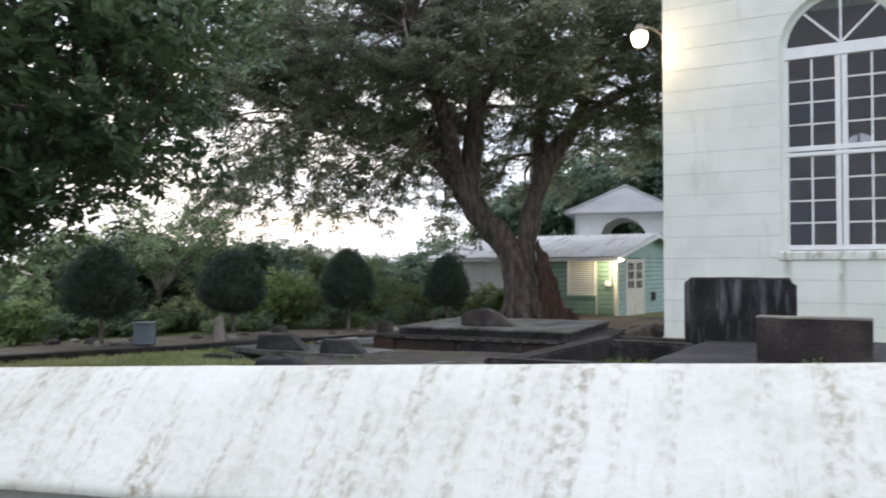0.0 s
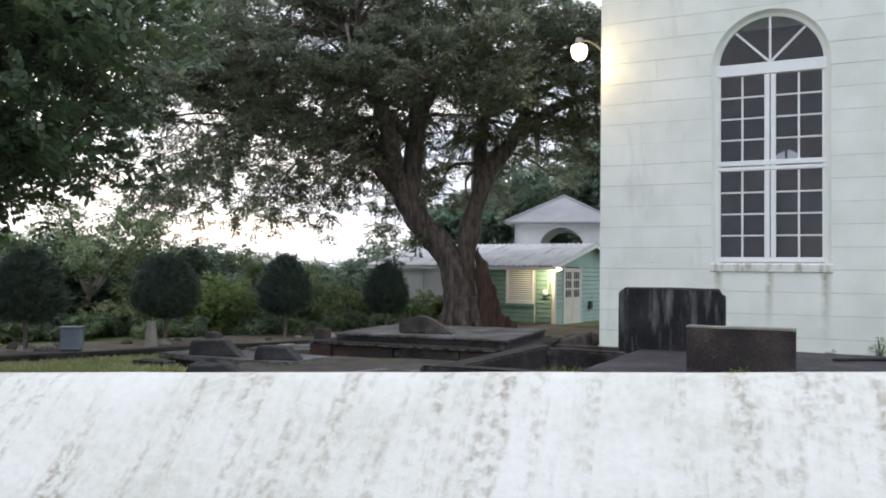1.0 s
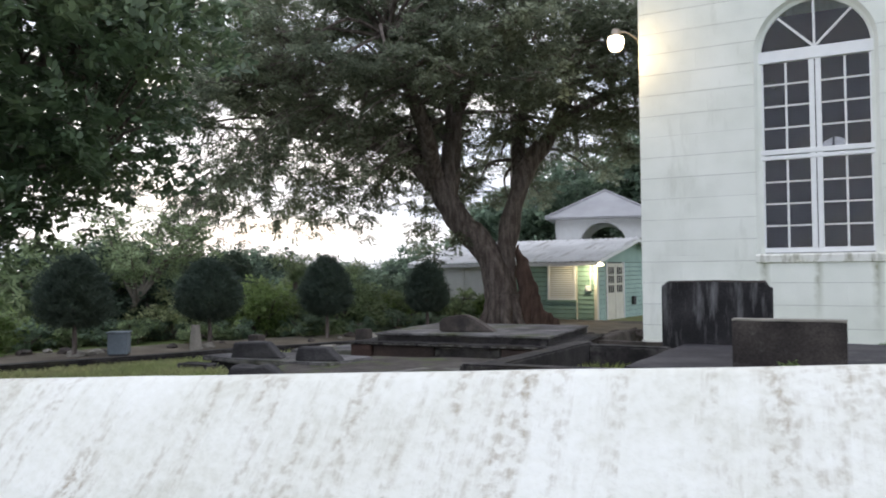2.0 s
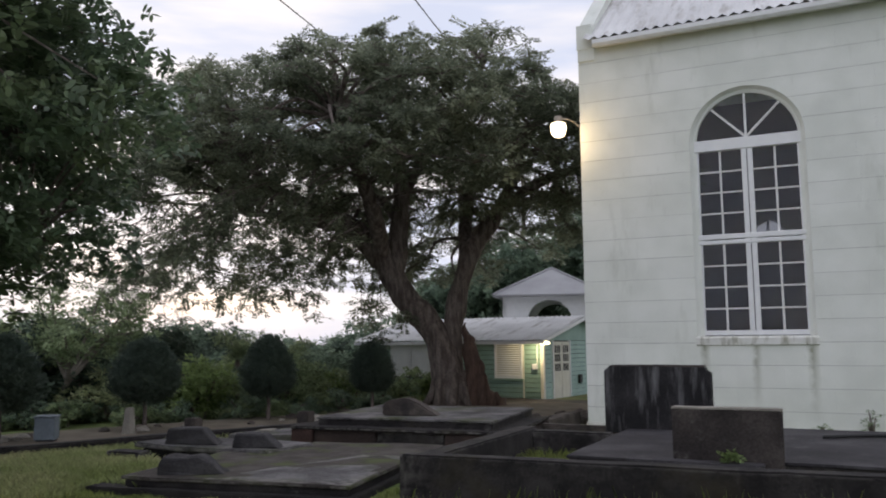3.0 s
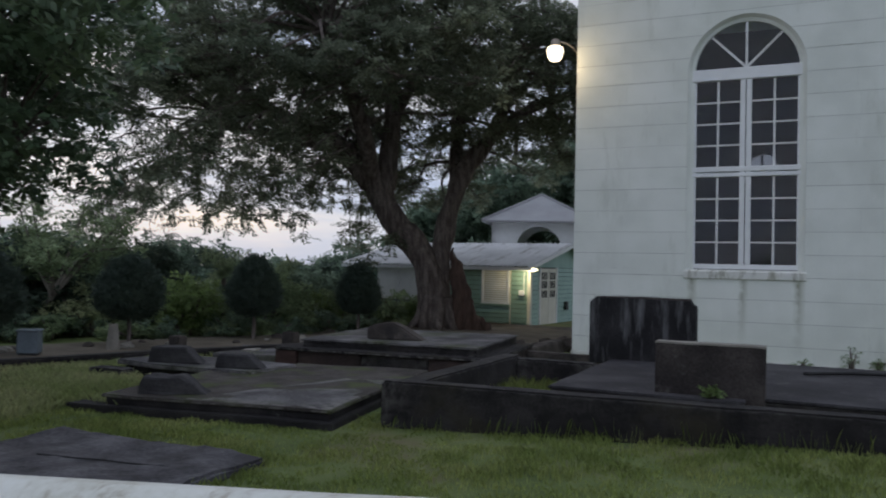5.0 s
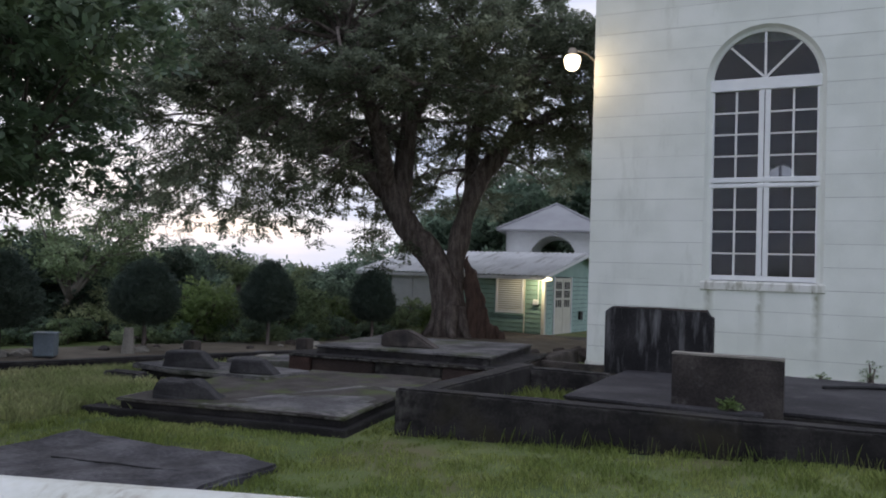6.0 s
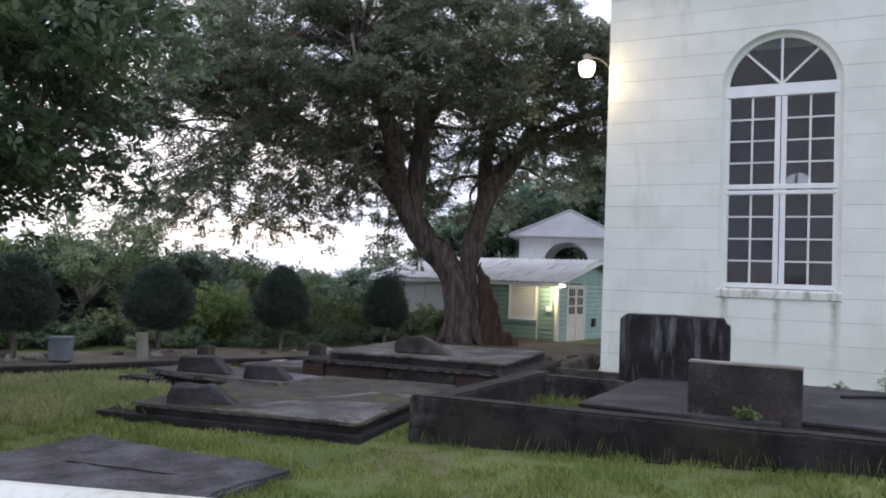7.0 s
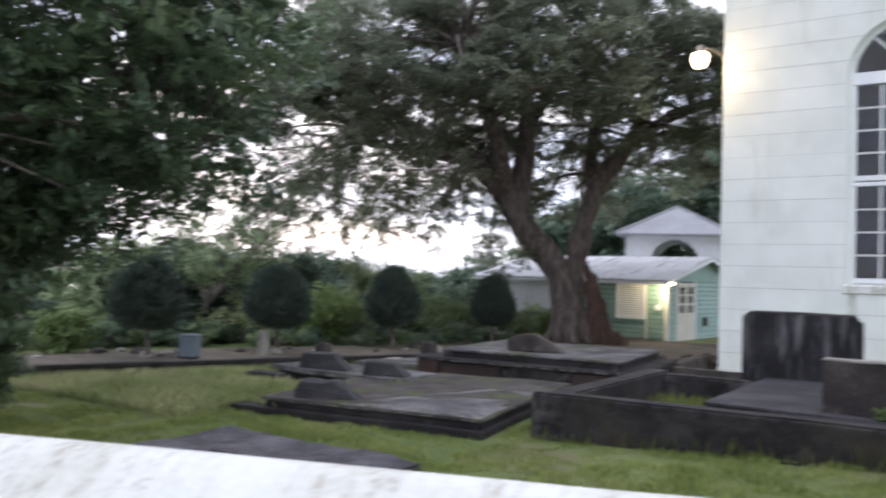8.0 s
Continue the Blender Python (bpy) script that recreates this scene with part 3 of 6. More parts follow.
def build_boundary_wall():
    """The wall's ridge lies on y = 1.264 + 0.138 x and climbs gently; its coping slopes towards the road."""
    root = thing("boundary_wall", (0, 1.264, 0), "whitewashed churchyard wall with sloped stained coping", "wall", kind="structure", turn=WALL_TURN)
    n = 140
    x0, x1 = -13.0, 13.0
    profile = [(0.16, -0.14), (0.05, -0.005), (0.0, 0.0), (-0.03, -0.012), (-0.10, -0.085), (-0.17, -0.16), (-0.235, -0.235), (-0.245, -0.262), (-0.21, -0.27)]
    bm = bmesh.new()
    rows = []
    for i in range(n + 1):
        x = x0 + (x1 - x0) * i / n
        top = 1.326 + 0.0511 * x * math.cos(radians(WALL_TURN))
        ring = []
        for k, (dy, dz) in enumerate(profile):
            w = Vector((x * 1.7, k * 0.35, 0))
            ring.append(bm.verts.new((x, dy + 0.006 * noise.noise(w + Vector((0, 0, 5))), top + dz - 0.004 + 0.003 * noise.noise(w) + 0.0025 * noise.noise(w * 5))))
        rows.append(ring)
    for a, b in zip(rows, rows[1:]):
        for k in range(len(profile) - 1):
            bm.faces.new((a[k], a[k + 1], b[k + 1], b[k]))
    part("coping", fix_normals(bm), M_WALLPAINT, root, "stained white sloped coping", smooth=True)
    bm = bmesh.new()
    a = []
    for x in (x0, x1):
        top = 1.326 + 0.0511 * x - 0.26
        a.append([bm.verts.new(v) for v in ((x, -0.21, -0.4), (x, -0.21, top), (x, 0.13, top + 0.13), (x, 0.13, -0.4))])
    for k in range(4):
        bm.faces.new((a[0][k], a[0][(k + 1) % 4], a[1][(k + 1) % 4], a[1][k]))
    bm.faces.new(a[0])
    bm.faces.new(a[1][::-1])
    part("wall_body", fix_normals(bm), M_BARECEMENT, root)


# ---------------------------------------------------------------- church
CX0, CX1, CY0, CY1 = -4.22, 14.0, 15.46, 24.5
COURSE, CTOP = 0.41, 7.79
WIN_X = (-1.05, 3.15, 7.35, 11.55)
W_HALF, W_SILL, W_SPRING, W_OPEN = 0.975, 1.76, 5.46, 1.022


def opening_half(z):
    """Half the width of a window's opening at the height z, or 0."""
    if z <= W_SILL or z >= W_SPRING + W_OPEN:
        return 0.0
    return W_OPEN if z <= W_SPRING else math.sqrt(max(0, W_OPEN ** 2 - (z - W_SPRING) ** 2))


def wall_pieces(z0, z1, x0, x1):
    """Outlines (x, z) of the stretches of a course between the windows."""
    cuts = sorted({z0, z1, *(c for c in (W_SILL, W_SPRING + W_OPEN) if z0 < c < z1)})
    out = []
    for a, b in zip(cuts, cuts[1:]):
        if opening_half((a + b) / 2) == 0:
            out.append([(x0, a), (x1, a), (x1, b), (x0, b)])
            continue
        zs = [a + (b - a) * k / 8 for k in range(9)]
        zs = [min(max(z, W_SILL + 1e-4), W_SPRING + W_OPEN - 1e-4) for z in zs]
        edges = [None] + [w for w in WIN_X] + [None]
        for l, r in zip(edges, edges[1:]):
            left = [(x0, a), (x0, b)] if l is None else [(l + opening_half(z), z) for z in zs]
            right = [(x1, a), (x1, b)] if r is None else [(r - opening_half(z), z) for z in zs]
            if l is None:
                out.append([(x0, a)] + right + [(x0, b)])
            elif r is None:
                out.append([(x1, a), (x1, b)] + left[::-1])
            else:
                out.append(right + left[::-1])
    return out


def church_window(cx, twin=None):
    if twin:
        w = copy_thing(twin, pose(cx, CY0 + 0.11, 0))
        return w
    root = thing("church_window", (cx, CY0 + 0.11, 0), "tall white round-arched church window with small panes", "window", "church windows", "structure")
    h = W_HALF

    def arch(r, x=0.0, n=24, z=W_SPRING):
        return [(x + r * math.cos(math.pi * k / n), z + r * math.sin(math.pi * k / n)) for k in range(n + 1)]
    # outer frame
    bm = bmesh.new()
    for s in (-1, 1):
        box(bm, *sorted((s * h, s * (h - 0.10))), 0, 0.09, W_SILL + 0.02, W_SPRING)
    box(bm, -h + 0.10, h - 0.10, 0, 0.09, W_SILL + 0.02, W_SILL + 0.11)
    part("window_frame", fix_normals(bm), M_WHITE, root)
    # plastered reveal: a splay round the arch, square returns beside the frame
    bm = bmesh.new()
    rings = []
    for radius, y in ((W_OPEN, -0.112), (h - 0.012, -0.03), (h - 0.072, 0.0), (h - 0.072, 0.088), (W_OPEN, 0.088)):
        rings.append([bm.verts.new((x, y, z)) for x, z in [(radius, W_SILL)] + arch(radius) + [(-radius, W_SILL)]])
    for r0, r1 in zip(rings, rings[1:]):
        for k in range(26):
            bm.faces.new((r0[k], r0[k + 1], r1[k + 1], r1[k]))
    part("reveal", fix_normals(bm), M_BLOCK, root, "plastered splay round the arch")
    part("transom", boxbm(-h + 0.02, h - 0.02, -0.025, 0.08, 5.29, 5.515, bevel=0.012), M_WHITE, root)
    part("middle_rail", boxbm(-h + 0.02, h - 0.02, -0.018, 0.08, 3.49, 3.565, bevel=0.008), M_WHITE, root)
    part("middle_rail", boxbm(-h + 0.02, h - 0.02, -0.018, 0.08, 3.585, 3.68, bevel=0.008), M_WHITE, root)
    part("mullion", boxbm(-0.10, -0.008, -0.01, 0.08, W_SILL + 0.10, 5.30, bevel=0.008), M_WHITE, root)
    part("mullion", boxbm(0.008, 0.10, -0.01, 0.08, W_SILL + 0.10, 5.30, bevel=0.008), M_WHITE, root)
    part("dark_joint", boxbm(-0.008, 0.008, 0.02, 0.06, W_SILL + 0.10, 5.30), M_DARK, root)
    for s in (-1, 1):
        a, b = sorted((s * 0.10, s * (h - 0.10)))
        for z0, z1 in ((W_SILL + 0.11, 3.49), (3.68, 5.29)):
            bm = bmesh.new()
            xm = (a + b) / 2
            box(bm, xm - 0.018, xm + 0.018, 0.015, 0.06, z0, z1)
            part("glazing_bar", bm, M_WHITE, root)
            for k in range(1, 4):
                z = z0 + (z1 - z0) * k / 4
                for p, q in ((a, xm - 0.018), (xm + 0.018, b)):
                    part("glazing_bar", boxbm(p, q, 0.018, 0.058, z - 0.015, z + 0.015), M_WHITE, root)
            for i in range(2):
                for k in range(4):
                    p, q = (a, xm) if i == 0 else (xm, b)
                    zz0, zz1 = z0 + (z1 - z0) * k / 4, z0 + (z1 - z0) * (k + 1) / 4
                    tilt = 0.004 * noise.noise((p * 7, zz0 * 5, 1))
                    bm = bmesh.new()
                    vs = [bm.verts.new(v) for v in ((p, 0.04 + tilt, zz0), (q, 0.04 - tilt, zz0), (q, 0.04 + tilt, zz1), (p, 0.04 - tilt * 0.4, zz1))]
                    bm.faces.new(vs)
                    part("pane", bm, M_GLASS, root)
    for ang in (45, 90, 135):
        bm = bmesh.new()
        box(bm, 0, h - 0.08, 0.01, 0.05, -0.02, 0.02)
        ob = part("fan_bar", bm, M_WHITE, root)
        ob.matrix_local = pose(0, 0, 5.515, 0, -ang, 0)
    pts = arch(h - 0.07)
    for k0, k1 in ((0, 6), (6, 12), (12, 18), (18, 24)):
        bm = bmesh.new()
        bm.faces.new([bm.verts.new((0, 0.035, 5.515))] + [bm.verts.new((x, 0.035, z)) for x, z in pts[k0:k1 + 1]])
        part("fan_pane", bm, M_GLASS, root)
    bm = bmesh.new()
    prism(bm, [(-0.145, 0.02), (-0.10, 0.0), (0.10, 0.0), (0.10, 0.185), (-0.10, 0.175), (-0.155, 0.14)], -h - 0.07, h + 0.07)
    bmesh.ops.rotate(bm, verts=bm.verts[:], cent=(0, 0, 0), matrix=Matrix.Rotation(radians(90), 3, "Z"))
    bmesh.ops.scale(bm, vec=(-1, 1, 1), verts=bm.verts[:])
    sill = part("window_sill", fix_normals(bm), M_SILL, root, "moss-stained white window sill")
    sill.location = (0, 0, W_SILL - 0.175)
    return root


def build_church():
    root = thing("church", (0, 0, 0), "white-painted block church with metal roof and arched windows", "church")
    # core of the long wall, with the openings through it
    bm = bmesh.new()
    n = 19
    for k in range(n):
        z0, z1 = k * COURSE - (0.4 if k == 0 else 0), (k + 1) * COURSE
        for o in wall_pieces(z0, z1, CX0 + 0.004, CX1):
            prism(bm, o, CY0 + 0.008, CY0 + 0.42)
    part("wall_front", fix_normals(bm), M_JOINT, root)
    bm = bmesh.new()
    box(bm, CX0 + 0.004, CX0 + 0.42, CY0 + 0.42, CY1, -0.4, CTOP)
    gable = [(CY0 + 0.01, CTOP), (CY1, CTOP), ((CY0 + CY1) / 2, CTOP + 3.6)]
    for x0, x1 in ((CX0 + 0.004, CX0 + 0.42),):
        a = [bm.verts.new((x0, y, z)) for y, z in gable]
        b = [bm.verts.new((x1, y, z)) for y, z in gable]
        bm.faces.new(a)
        bm.faces.new(b[::-1])
        for i in range(3):
            bm.faces.new((a[i], a[(i + 1) % 3], b[(i + 1) % 3], b[i]))
    part("wall_gable", fix_normals(bm), M_BLOCK, root)
    bm = bmesh.new()
    zl, rl = 4.36, 0.35
    box(bm, CX0 + 0.42, CX1, CY1 - 0.4, CY1, -0.4, zl)
    box(bm, CX0 + 0.42, CX1, CY1 - 0.4, CY1, zl + rl, CTOP)
    edges = [CX0 + 0.42] + [e for wx in WIN_X for e in (wx - rl, wx + rl)] + [CX1]
    for e0, e1 in zip(edges[::2], edges[1::2]):
        box(bm, e0, e1, CY1 - 0.4, CY1, zl, zl + rl)
    for wx in WIN_X:
        arc = [(wx + rl * math.cos(math.pi * k / 16), zl + rl * math.sin(math.pi * k / 16)) for k in range(17)]
        for p, q in zip(arc, arc[1:]):
            prism(bm, [p, (p[0], zl + rl), (q[0], zl + rl), q], CY1 - 0.4, CY1)
        box(bm, wx - 0.03, wx + 0.03, CY1 - 0.3, CY1 - 0.24, zl, zl + rl)
    # Unseen wall coloured dark so that the panes look dark.
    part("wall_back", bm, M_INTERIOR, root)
    # Dark filter panes hold back the daylight through these openings.
    for wx in WIN_X:
        bm = bmesh.new()
        bm.faces.new([bm.verts.new((wx + rl * math.cos(math.pi * k / 16), CY1 - 0.27, zl + rl * math.sin(math.pi * k / 16))) for k in range(17)])
        part("back_light", bm, M_DIMGLASS, root, "arched pane of the far wall, darkened to dim the sky")
    bm = bmesh.new()
    box(bm, CX1, CX1 + 0.4, CY0, CY1, -0.4, CTOP)
    prism_pts = [(CY0, CTOP), (CY1, CTOP), ((CY0 + CY1) / 2, CTOP + 3.6)]
    bm.faces.new([bm.verts.new((CX1 + 0.2, y, z)) for y, z in prism_pts])
    part("wall_far_gable", fix_normals(bm), M_BLOCK, root)
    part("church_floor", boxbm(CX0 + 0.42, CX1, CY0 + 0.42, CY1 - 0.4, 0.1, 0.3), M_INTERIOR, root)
    # corrugated roof, two slopes
    mid, ridge = (CY0 + CY1) / 2, CTOP + 3.75
    for sgn in (-1, 1):
        bm = bmesh.new()
        nx = 360
        ye = CY0 - 0.28 if sgn < 0 else CY1 + 0.28
        ze = CTOP + 0.02
        last = None
        for i in range(nx + 1):
            x = CX0 + 0.16 + (CX1 + 0.5 - CX0 - 0.16) * i / nx
            dz = 0.032 * math.sin(i * math.pi / 2)
            pair = (bm.verts.new((x, ye, ze + dz)), bm.verts.new((x, mid, ridge + dz)))
            if last:
                bm.faces.new((last[0], pair[0], pair[1], last[1]))
            last = pair
        part("roof_slope", bm, M_ROOF, root, "pale corrugated metal roof", smooth=True)
    # raked parapet over the gable and its corner block
    bm = bmesh.new()
    rise = 3.9
    outline = [(CY0 - 0.05, CTOP - 0.10), (CY0 - 0.05, CTOP + 0.42), (CY0 + 0.14, CTOP + 0.46), (mid, CTOP + rise + 0.3), (CY1 + 0.30, CTOP + 0.16), (CY1 + 0.30, CTOP - 0.10), (CY1 + 0.02, CTOP - 0.10), (mid, CTOP + rise - 0.25), (CY0 - 0.02, CTOP - 0.10)]
    a = [bm.verts.new((CX0 - 0.012, y, z)) for y, z in outline]
    b = [bm.verts.new((CX0 + 0.3, y, z)) for y, z in outline]
    bm.faces.new(a)
    bm.faces.new(b[::-1])
    for i in range(len(outline)):
        bm.faces.new((a[i], b[i], b[(i + 1) % len(outline)], a[(i + 1) % len(outline)]))
    part("gable_parapet", fix_normals(bm), M_BLOCK, root, "raised white gable parapet")
    part("corner_corbel", boxbm(CX0 - 0.004, CX0 + 0.36, CY0 - 0.03, CY0 + 0.05, CTOP - 0.36, CTOP + 0.2, bevel=0.015), M_BLOCK, root)
    # gutter and fascia
    bm = bmesh.new()
    prof = [(0.0, 0.0), (0.0, -0.09), (-0.05, -0.12), (-0.11, -0.12), (-0.15, -0.07), (-0.15, 0.02), (-0.14, 0.02), (-0.13, -0.06), (-0.04, -0.09), (-0.02, 0.0)]
    outline2 = [(y, z) for y, z in prof]
    a = [bm.verts.new((CX0 + 0.38, CY0 - 0.17 + y, CTOP - 0.045 + z)) for y, z in outline2]
    b = [bm.verts.new((CX1 + 0.4, CY0 - 0.17 + y, CTOP - 0.045 + z)) for y, z in outline2]
    for i in range(len(prof)):
        bm.faces.new((a[i], b[i], b[(i + 1) % len(prof)], a[(i + 1) % len(prof)]))
    part("gutter", fix_normals(bm), M_WHITE, root, "long white rain gutter")
    part("eave_board", boxbm(CX0 + 0.38, CX1 + 0.4, CY0 - 0.17, CY0 + 0.01, CTOP - 0.10, CTOP - 0.02), M_WHITE, root)
    for px in (1.66, 8.6):
        bm = bmesh.new()
        tube(bm, [(px, CY0 - 0.22, CTOP - 0.08), (px, CY0 - 0.16, CTOP - 0.3), (px, CY0 - 0.07, CTOP - 0.45), (px, CY0 - 0.07, 3.6)], [0.055] * 4, 10)
        tube(bm, [(px, CY0 - 0.075, 4.2), (px, CY0 - 0.075, 1.5)], [0.066] * 2, 10)
        pipe = part("downpipe", bm, M_PIPE, root, "white plastic downpipe", smooth=True)
        part("pipe_base", boxbm(px - 0.13, px + 0.13, CY0 - 0.16, CY0 + 0.002, 0.02, 1.52, bevel=0.02), M_MOSS, root, "mossy plastered pipe casing")
    # plaster plinth fillet at the foot
    part("plinth", worn(CX0 - 0.02, 9.0, CY0 - 0.035, CY0 + 0.03, -0.2, 0.12, 0.015, 0.5, 0.01), M_SILL, root)
    first = church_window(WIN_X[0])
    for wx in WIN_X[1:]:
        church_window(wx, first)
    return root


def build_church_blocks(root):
    rng = random.Random(5)
    rest = bmesh.new()
    for k in range(19):
        z0, z1 = k * COURSE + rng.uniform(0.002, 0.006), (k + 1) * COURSE - rng.uniform(0.002, 0.006)
        if k == 0:
            z0 = 0.10
        for o in wall_pieces(z0, z1, CX0, CX1):
            xs = [p[0] for p in o]
            lo, hi = min(xs), max(xs)
            zs = [p[1] for p in o]
            if max(zs) - min(zs) < 0.02:
                continue
            straight = len(o) == 4
            # each stretch is laid in blocks about 0.8 m long; the ragged ends stay whole
            if straight:
                x = lo
                while x < hi - 0.05:
                    e = min(hi, x + rng.choice((0.78, 0.8, 0.82, 1.2)))
                    if hi - e < 0.3:
                        e = hi
                    block_piece(root, rest, [(x, o[0][1] + rng.uniform(0, 0.003)), (e - 0.0008, o[0][1]), (e - 0.0008, o[2][1] - rng.uniform(0, 0.003)), (x, o[2][1])])
                    x = e
            else:
                left = [p for p in o if p[0] < (lo + hi) / 2]
                right = [p for p in o if p[0] >= (lo + hi) / 2]
                a, b = max(p[0] for p in left), min(p[0] for p in right)
                zz0, zz1 = min(zs), max(zs)
                m = (a + b) / 2 + rng.uniform(-0.3, 0.3)
                left = sorted(left, key=lambda p: p[1])
                right = sorted(right, key=lambda p: p[1])
                block_piece(root, rest, [(m - 0.0015, zz0), (m - 0.0015, zz1)] + left[::-1])
                block_piece(root, rest, [(m, zz1), (m, zz0)] + right)
    me = part("distant_blocks", fix_normals(rest), M_BLOCK, root)
    me["kind"] = "stuff"


def block_piece(root, rest, outline):
    out = []
    for p in outline:
        if not out or abs(p[0] - out[-1][0]) + abs(p[1] - out[-1][1]) > 1e-5:
            out.append(p)
    if len(out) < 3:
        return
    if min(p[0] for p in out) > 4.0:
        prism(rest, out, CY0, CY0 + 0.02)
        return
    bm = bmesh.new()
    prism(bm, out, CY0 + 0.0012 * random.random(), CY0 + 0.02)
    part("block", fix_normals(bm), M_BLOCK, root)


def build_wall_lamp():
    root = thing("wall_lamp", (CX0 + 0.02, 15.2, 6.06), "lit bell-shaped lamp on a bent arm at the church corner", "lamp")
    bm = bmesh.new()
    tube(bm, smooth_line([(-0.02, 0.3, -0.02), (-0.08, 0.2, 0.06), (-0.2, 0.06, 0.14), (-0.38, 0.0, 0.17)], 4), [0.018] * 13, 8)
    part("arm", bm, M_LAMPMETAL, root, smooth=True)
    bm = bmesh.new()
    bmesh.ops.create_cone(bm, cap_ends=True, segments=20, radius1=0.10, radius2=0.075, depth=0.13)
    bmesh.ops.translate(bm, verts=bm.verts[:], vec=(-0.40, 0, 0.15))
    part("cap", bm, M_LAMPMETAL, root, smooth=False)
    bm = bmesh.new()
    prof = [(0.085, 0.085), (0.15, 0.06), (0.165, 0.0), (0.16, -0.08), (0.13, -0.17), (0.09, -0.21), (0.0, -0.22)]
    rings = []
    for r, z in prof:
        rings.append([bm.verts.new((-0.40 + r * math.cos(2 * math.pi * k / 20), r * math.sin(2 * math.pi * k / 20), z)) for k in range(20)] if r else [bm.verts.new((-0.40, 0, z))])
    for r0, r1 in zip(rings, rings[1:]):
        for k in range(20):
            bm.faces.new((r0[k], r0[(k + 1) % 20], r1[(k + 1) % 20], r1[k]) if len(r1) > 1 else (r0[k], r0[(k + 1) % 20], r1[0]))
    part("shade", bm, M_LAMPGLOW, root, "glowing frosted glass shade", smooth=True)
    point_lamp("wall_lamp_light", (CX0 - 0.36, 14.95, 5.8), 26, (1.0, 0.72, 0.36), 0.08)


# ---------------------------------------------------------------- graves
def build_graves():
    # near slab by the boundary wall
    g = thing("grave_slab", (-6.2, 4.0, 0), "low dark cement grave slab sunk in the grass", "grave")
    part("slab", worn(-0.2, 2.15, -0.7, 1.45, -0.15, 0.09, 0.025, 0.12, 0.045, 1), M_NEARSLAB, g)
    bm = bmesh.new()
    tube(bm, [(x, 0.58 + 0.16 * (x - 0.5) + 0.03 * noise.noise((x * 3, 0, 2)), 0.088 + 0.01 * noise.noise((x * 1.6, 1, 2))) for x in np.linspace(0.5, 1.85, 16)], [0.007] * 16, 5)
    part("crack", bm, M_DARK, g, "dark crack across the slab")
    # low two-tier slab with a broken wedge stone
    g = thing("tiered_grave", (-4.40, 6.98, 0), "broad two-tier cement grave slab with broken wedge stone", "grave", turn=9.5)
    # Dark tiers under a thin paler top: shaded sides done by colour.
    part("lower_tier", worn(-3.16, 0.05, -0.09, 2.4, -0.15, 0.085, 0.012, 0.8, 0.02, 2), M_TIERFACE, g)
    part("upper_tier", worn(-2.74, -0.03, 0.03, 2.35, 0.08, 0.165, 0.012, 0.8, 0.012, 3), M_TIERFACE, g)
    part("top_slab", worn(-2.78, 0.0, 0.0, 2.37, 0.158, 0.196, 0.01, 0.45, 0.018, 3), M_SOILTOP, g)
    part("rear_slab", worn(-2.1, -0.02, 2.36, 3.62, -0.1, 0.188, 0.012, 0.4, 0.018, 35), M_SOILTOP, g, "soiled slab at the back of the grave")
    bm = bmesh.new()
    a = [bm.verts.new(v) for v in ((-1.75, 0.07, 0.2), (-0.04, 0.05, 0.2), (-0.06, 2.25, 0.2), (-0.75, 2.25, 0.2))]
    face = bm.faces.new(a)
    bmesh.ops.extrude_face_region(bm, geom=[face])
    for v in bm.verts[:4]:
        v.co.z -= 0.04
    bmesh.ops.subdivide_edges(bm, edges=bm.edges[:], cuts=7, use_grid_fill=True)
    for v in bm.verts:
        v.co += noise.noise_vector(v.co * 2.5) * 0.012
    part("slab_panel", fix_normals(bm), M_TOMBTOP, g, "pale worn cement slab panel")
    bm = bmesh.new()
    prism(bm, [(-0.36, 0), (0.42, 0), (0.24, 0.16), (0.1, 0.215), (-0.08, 0.2), (-0.3, 0.21), (-0.33, 0.14)], -0.12, 0.14)
    bmesh.ops.bevel(bm, geom=bm.edges[:], offset=0.02, segments=1, affect="EDGES")
    bmesh.ops.subdivide_edges(bm, edges=bm.edges[:], cuts=2, use_grid_fill=True)
    for v in bm.verts:
        v.co += noise.noise_vector(v.co * 7) * 0.03
    w = part("wedge_stone", fix_normals(bm), M_DARKSTONE, g)
    w.matrix_local = pose(-2.1, 0.36, 0.185, 0, 0, 20)
    # slab behind it with two wedge stones
    g = thing("double_grave", (-7.8, 9.6, 0), "low cement grave with two wedge-shaped marker stones", "grave")
    part("slab", worn(-1.36, 0.95, -0.8, 0.15, -0.15, 0.16, 0.02, 0.6, 0.02, 4), M_TIERFACE, g)
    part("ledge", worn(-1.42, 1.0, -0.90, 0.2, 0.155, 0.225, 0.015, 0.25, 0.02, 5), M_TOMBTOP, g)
    part("corner_block", worn(-1.5, -0.85, -1.36, -1.1, -0.15, 0.17, 0.03, 0.15, 0.03, 6), M_TOMB, g)
    for dx, dy, s, t in ((-0.6, -0.6, 1.0, 20), (0.58, -0.6, 0.85, 20)):
        bm = bmesh.new()
        prism(bm, [(-0.36 * s, 0), (0.45 * s, 0), (0.2 * s, 0.24 * s), (-0.3 * s, 0.24 * s)], -0.13, 0.13)
        bmesh.ops.bevel(bm, geom=bm.edges[:], offset=0.02, segments=1, affect="EDGES")
        bmesh.ops.subdivide_edges(bm, edges=bm.edges[:], cuts=2, use_grid_fill=True)
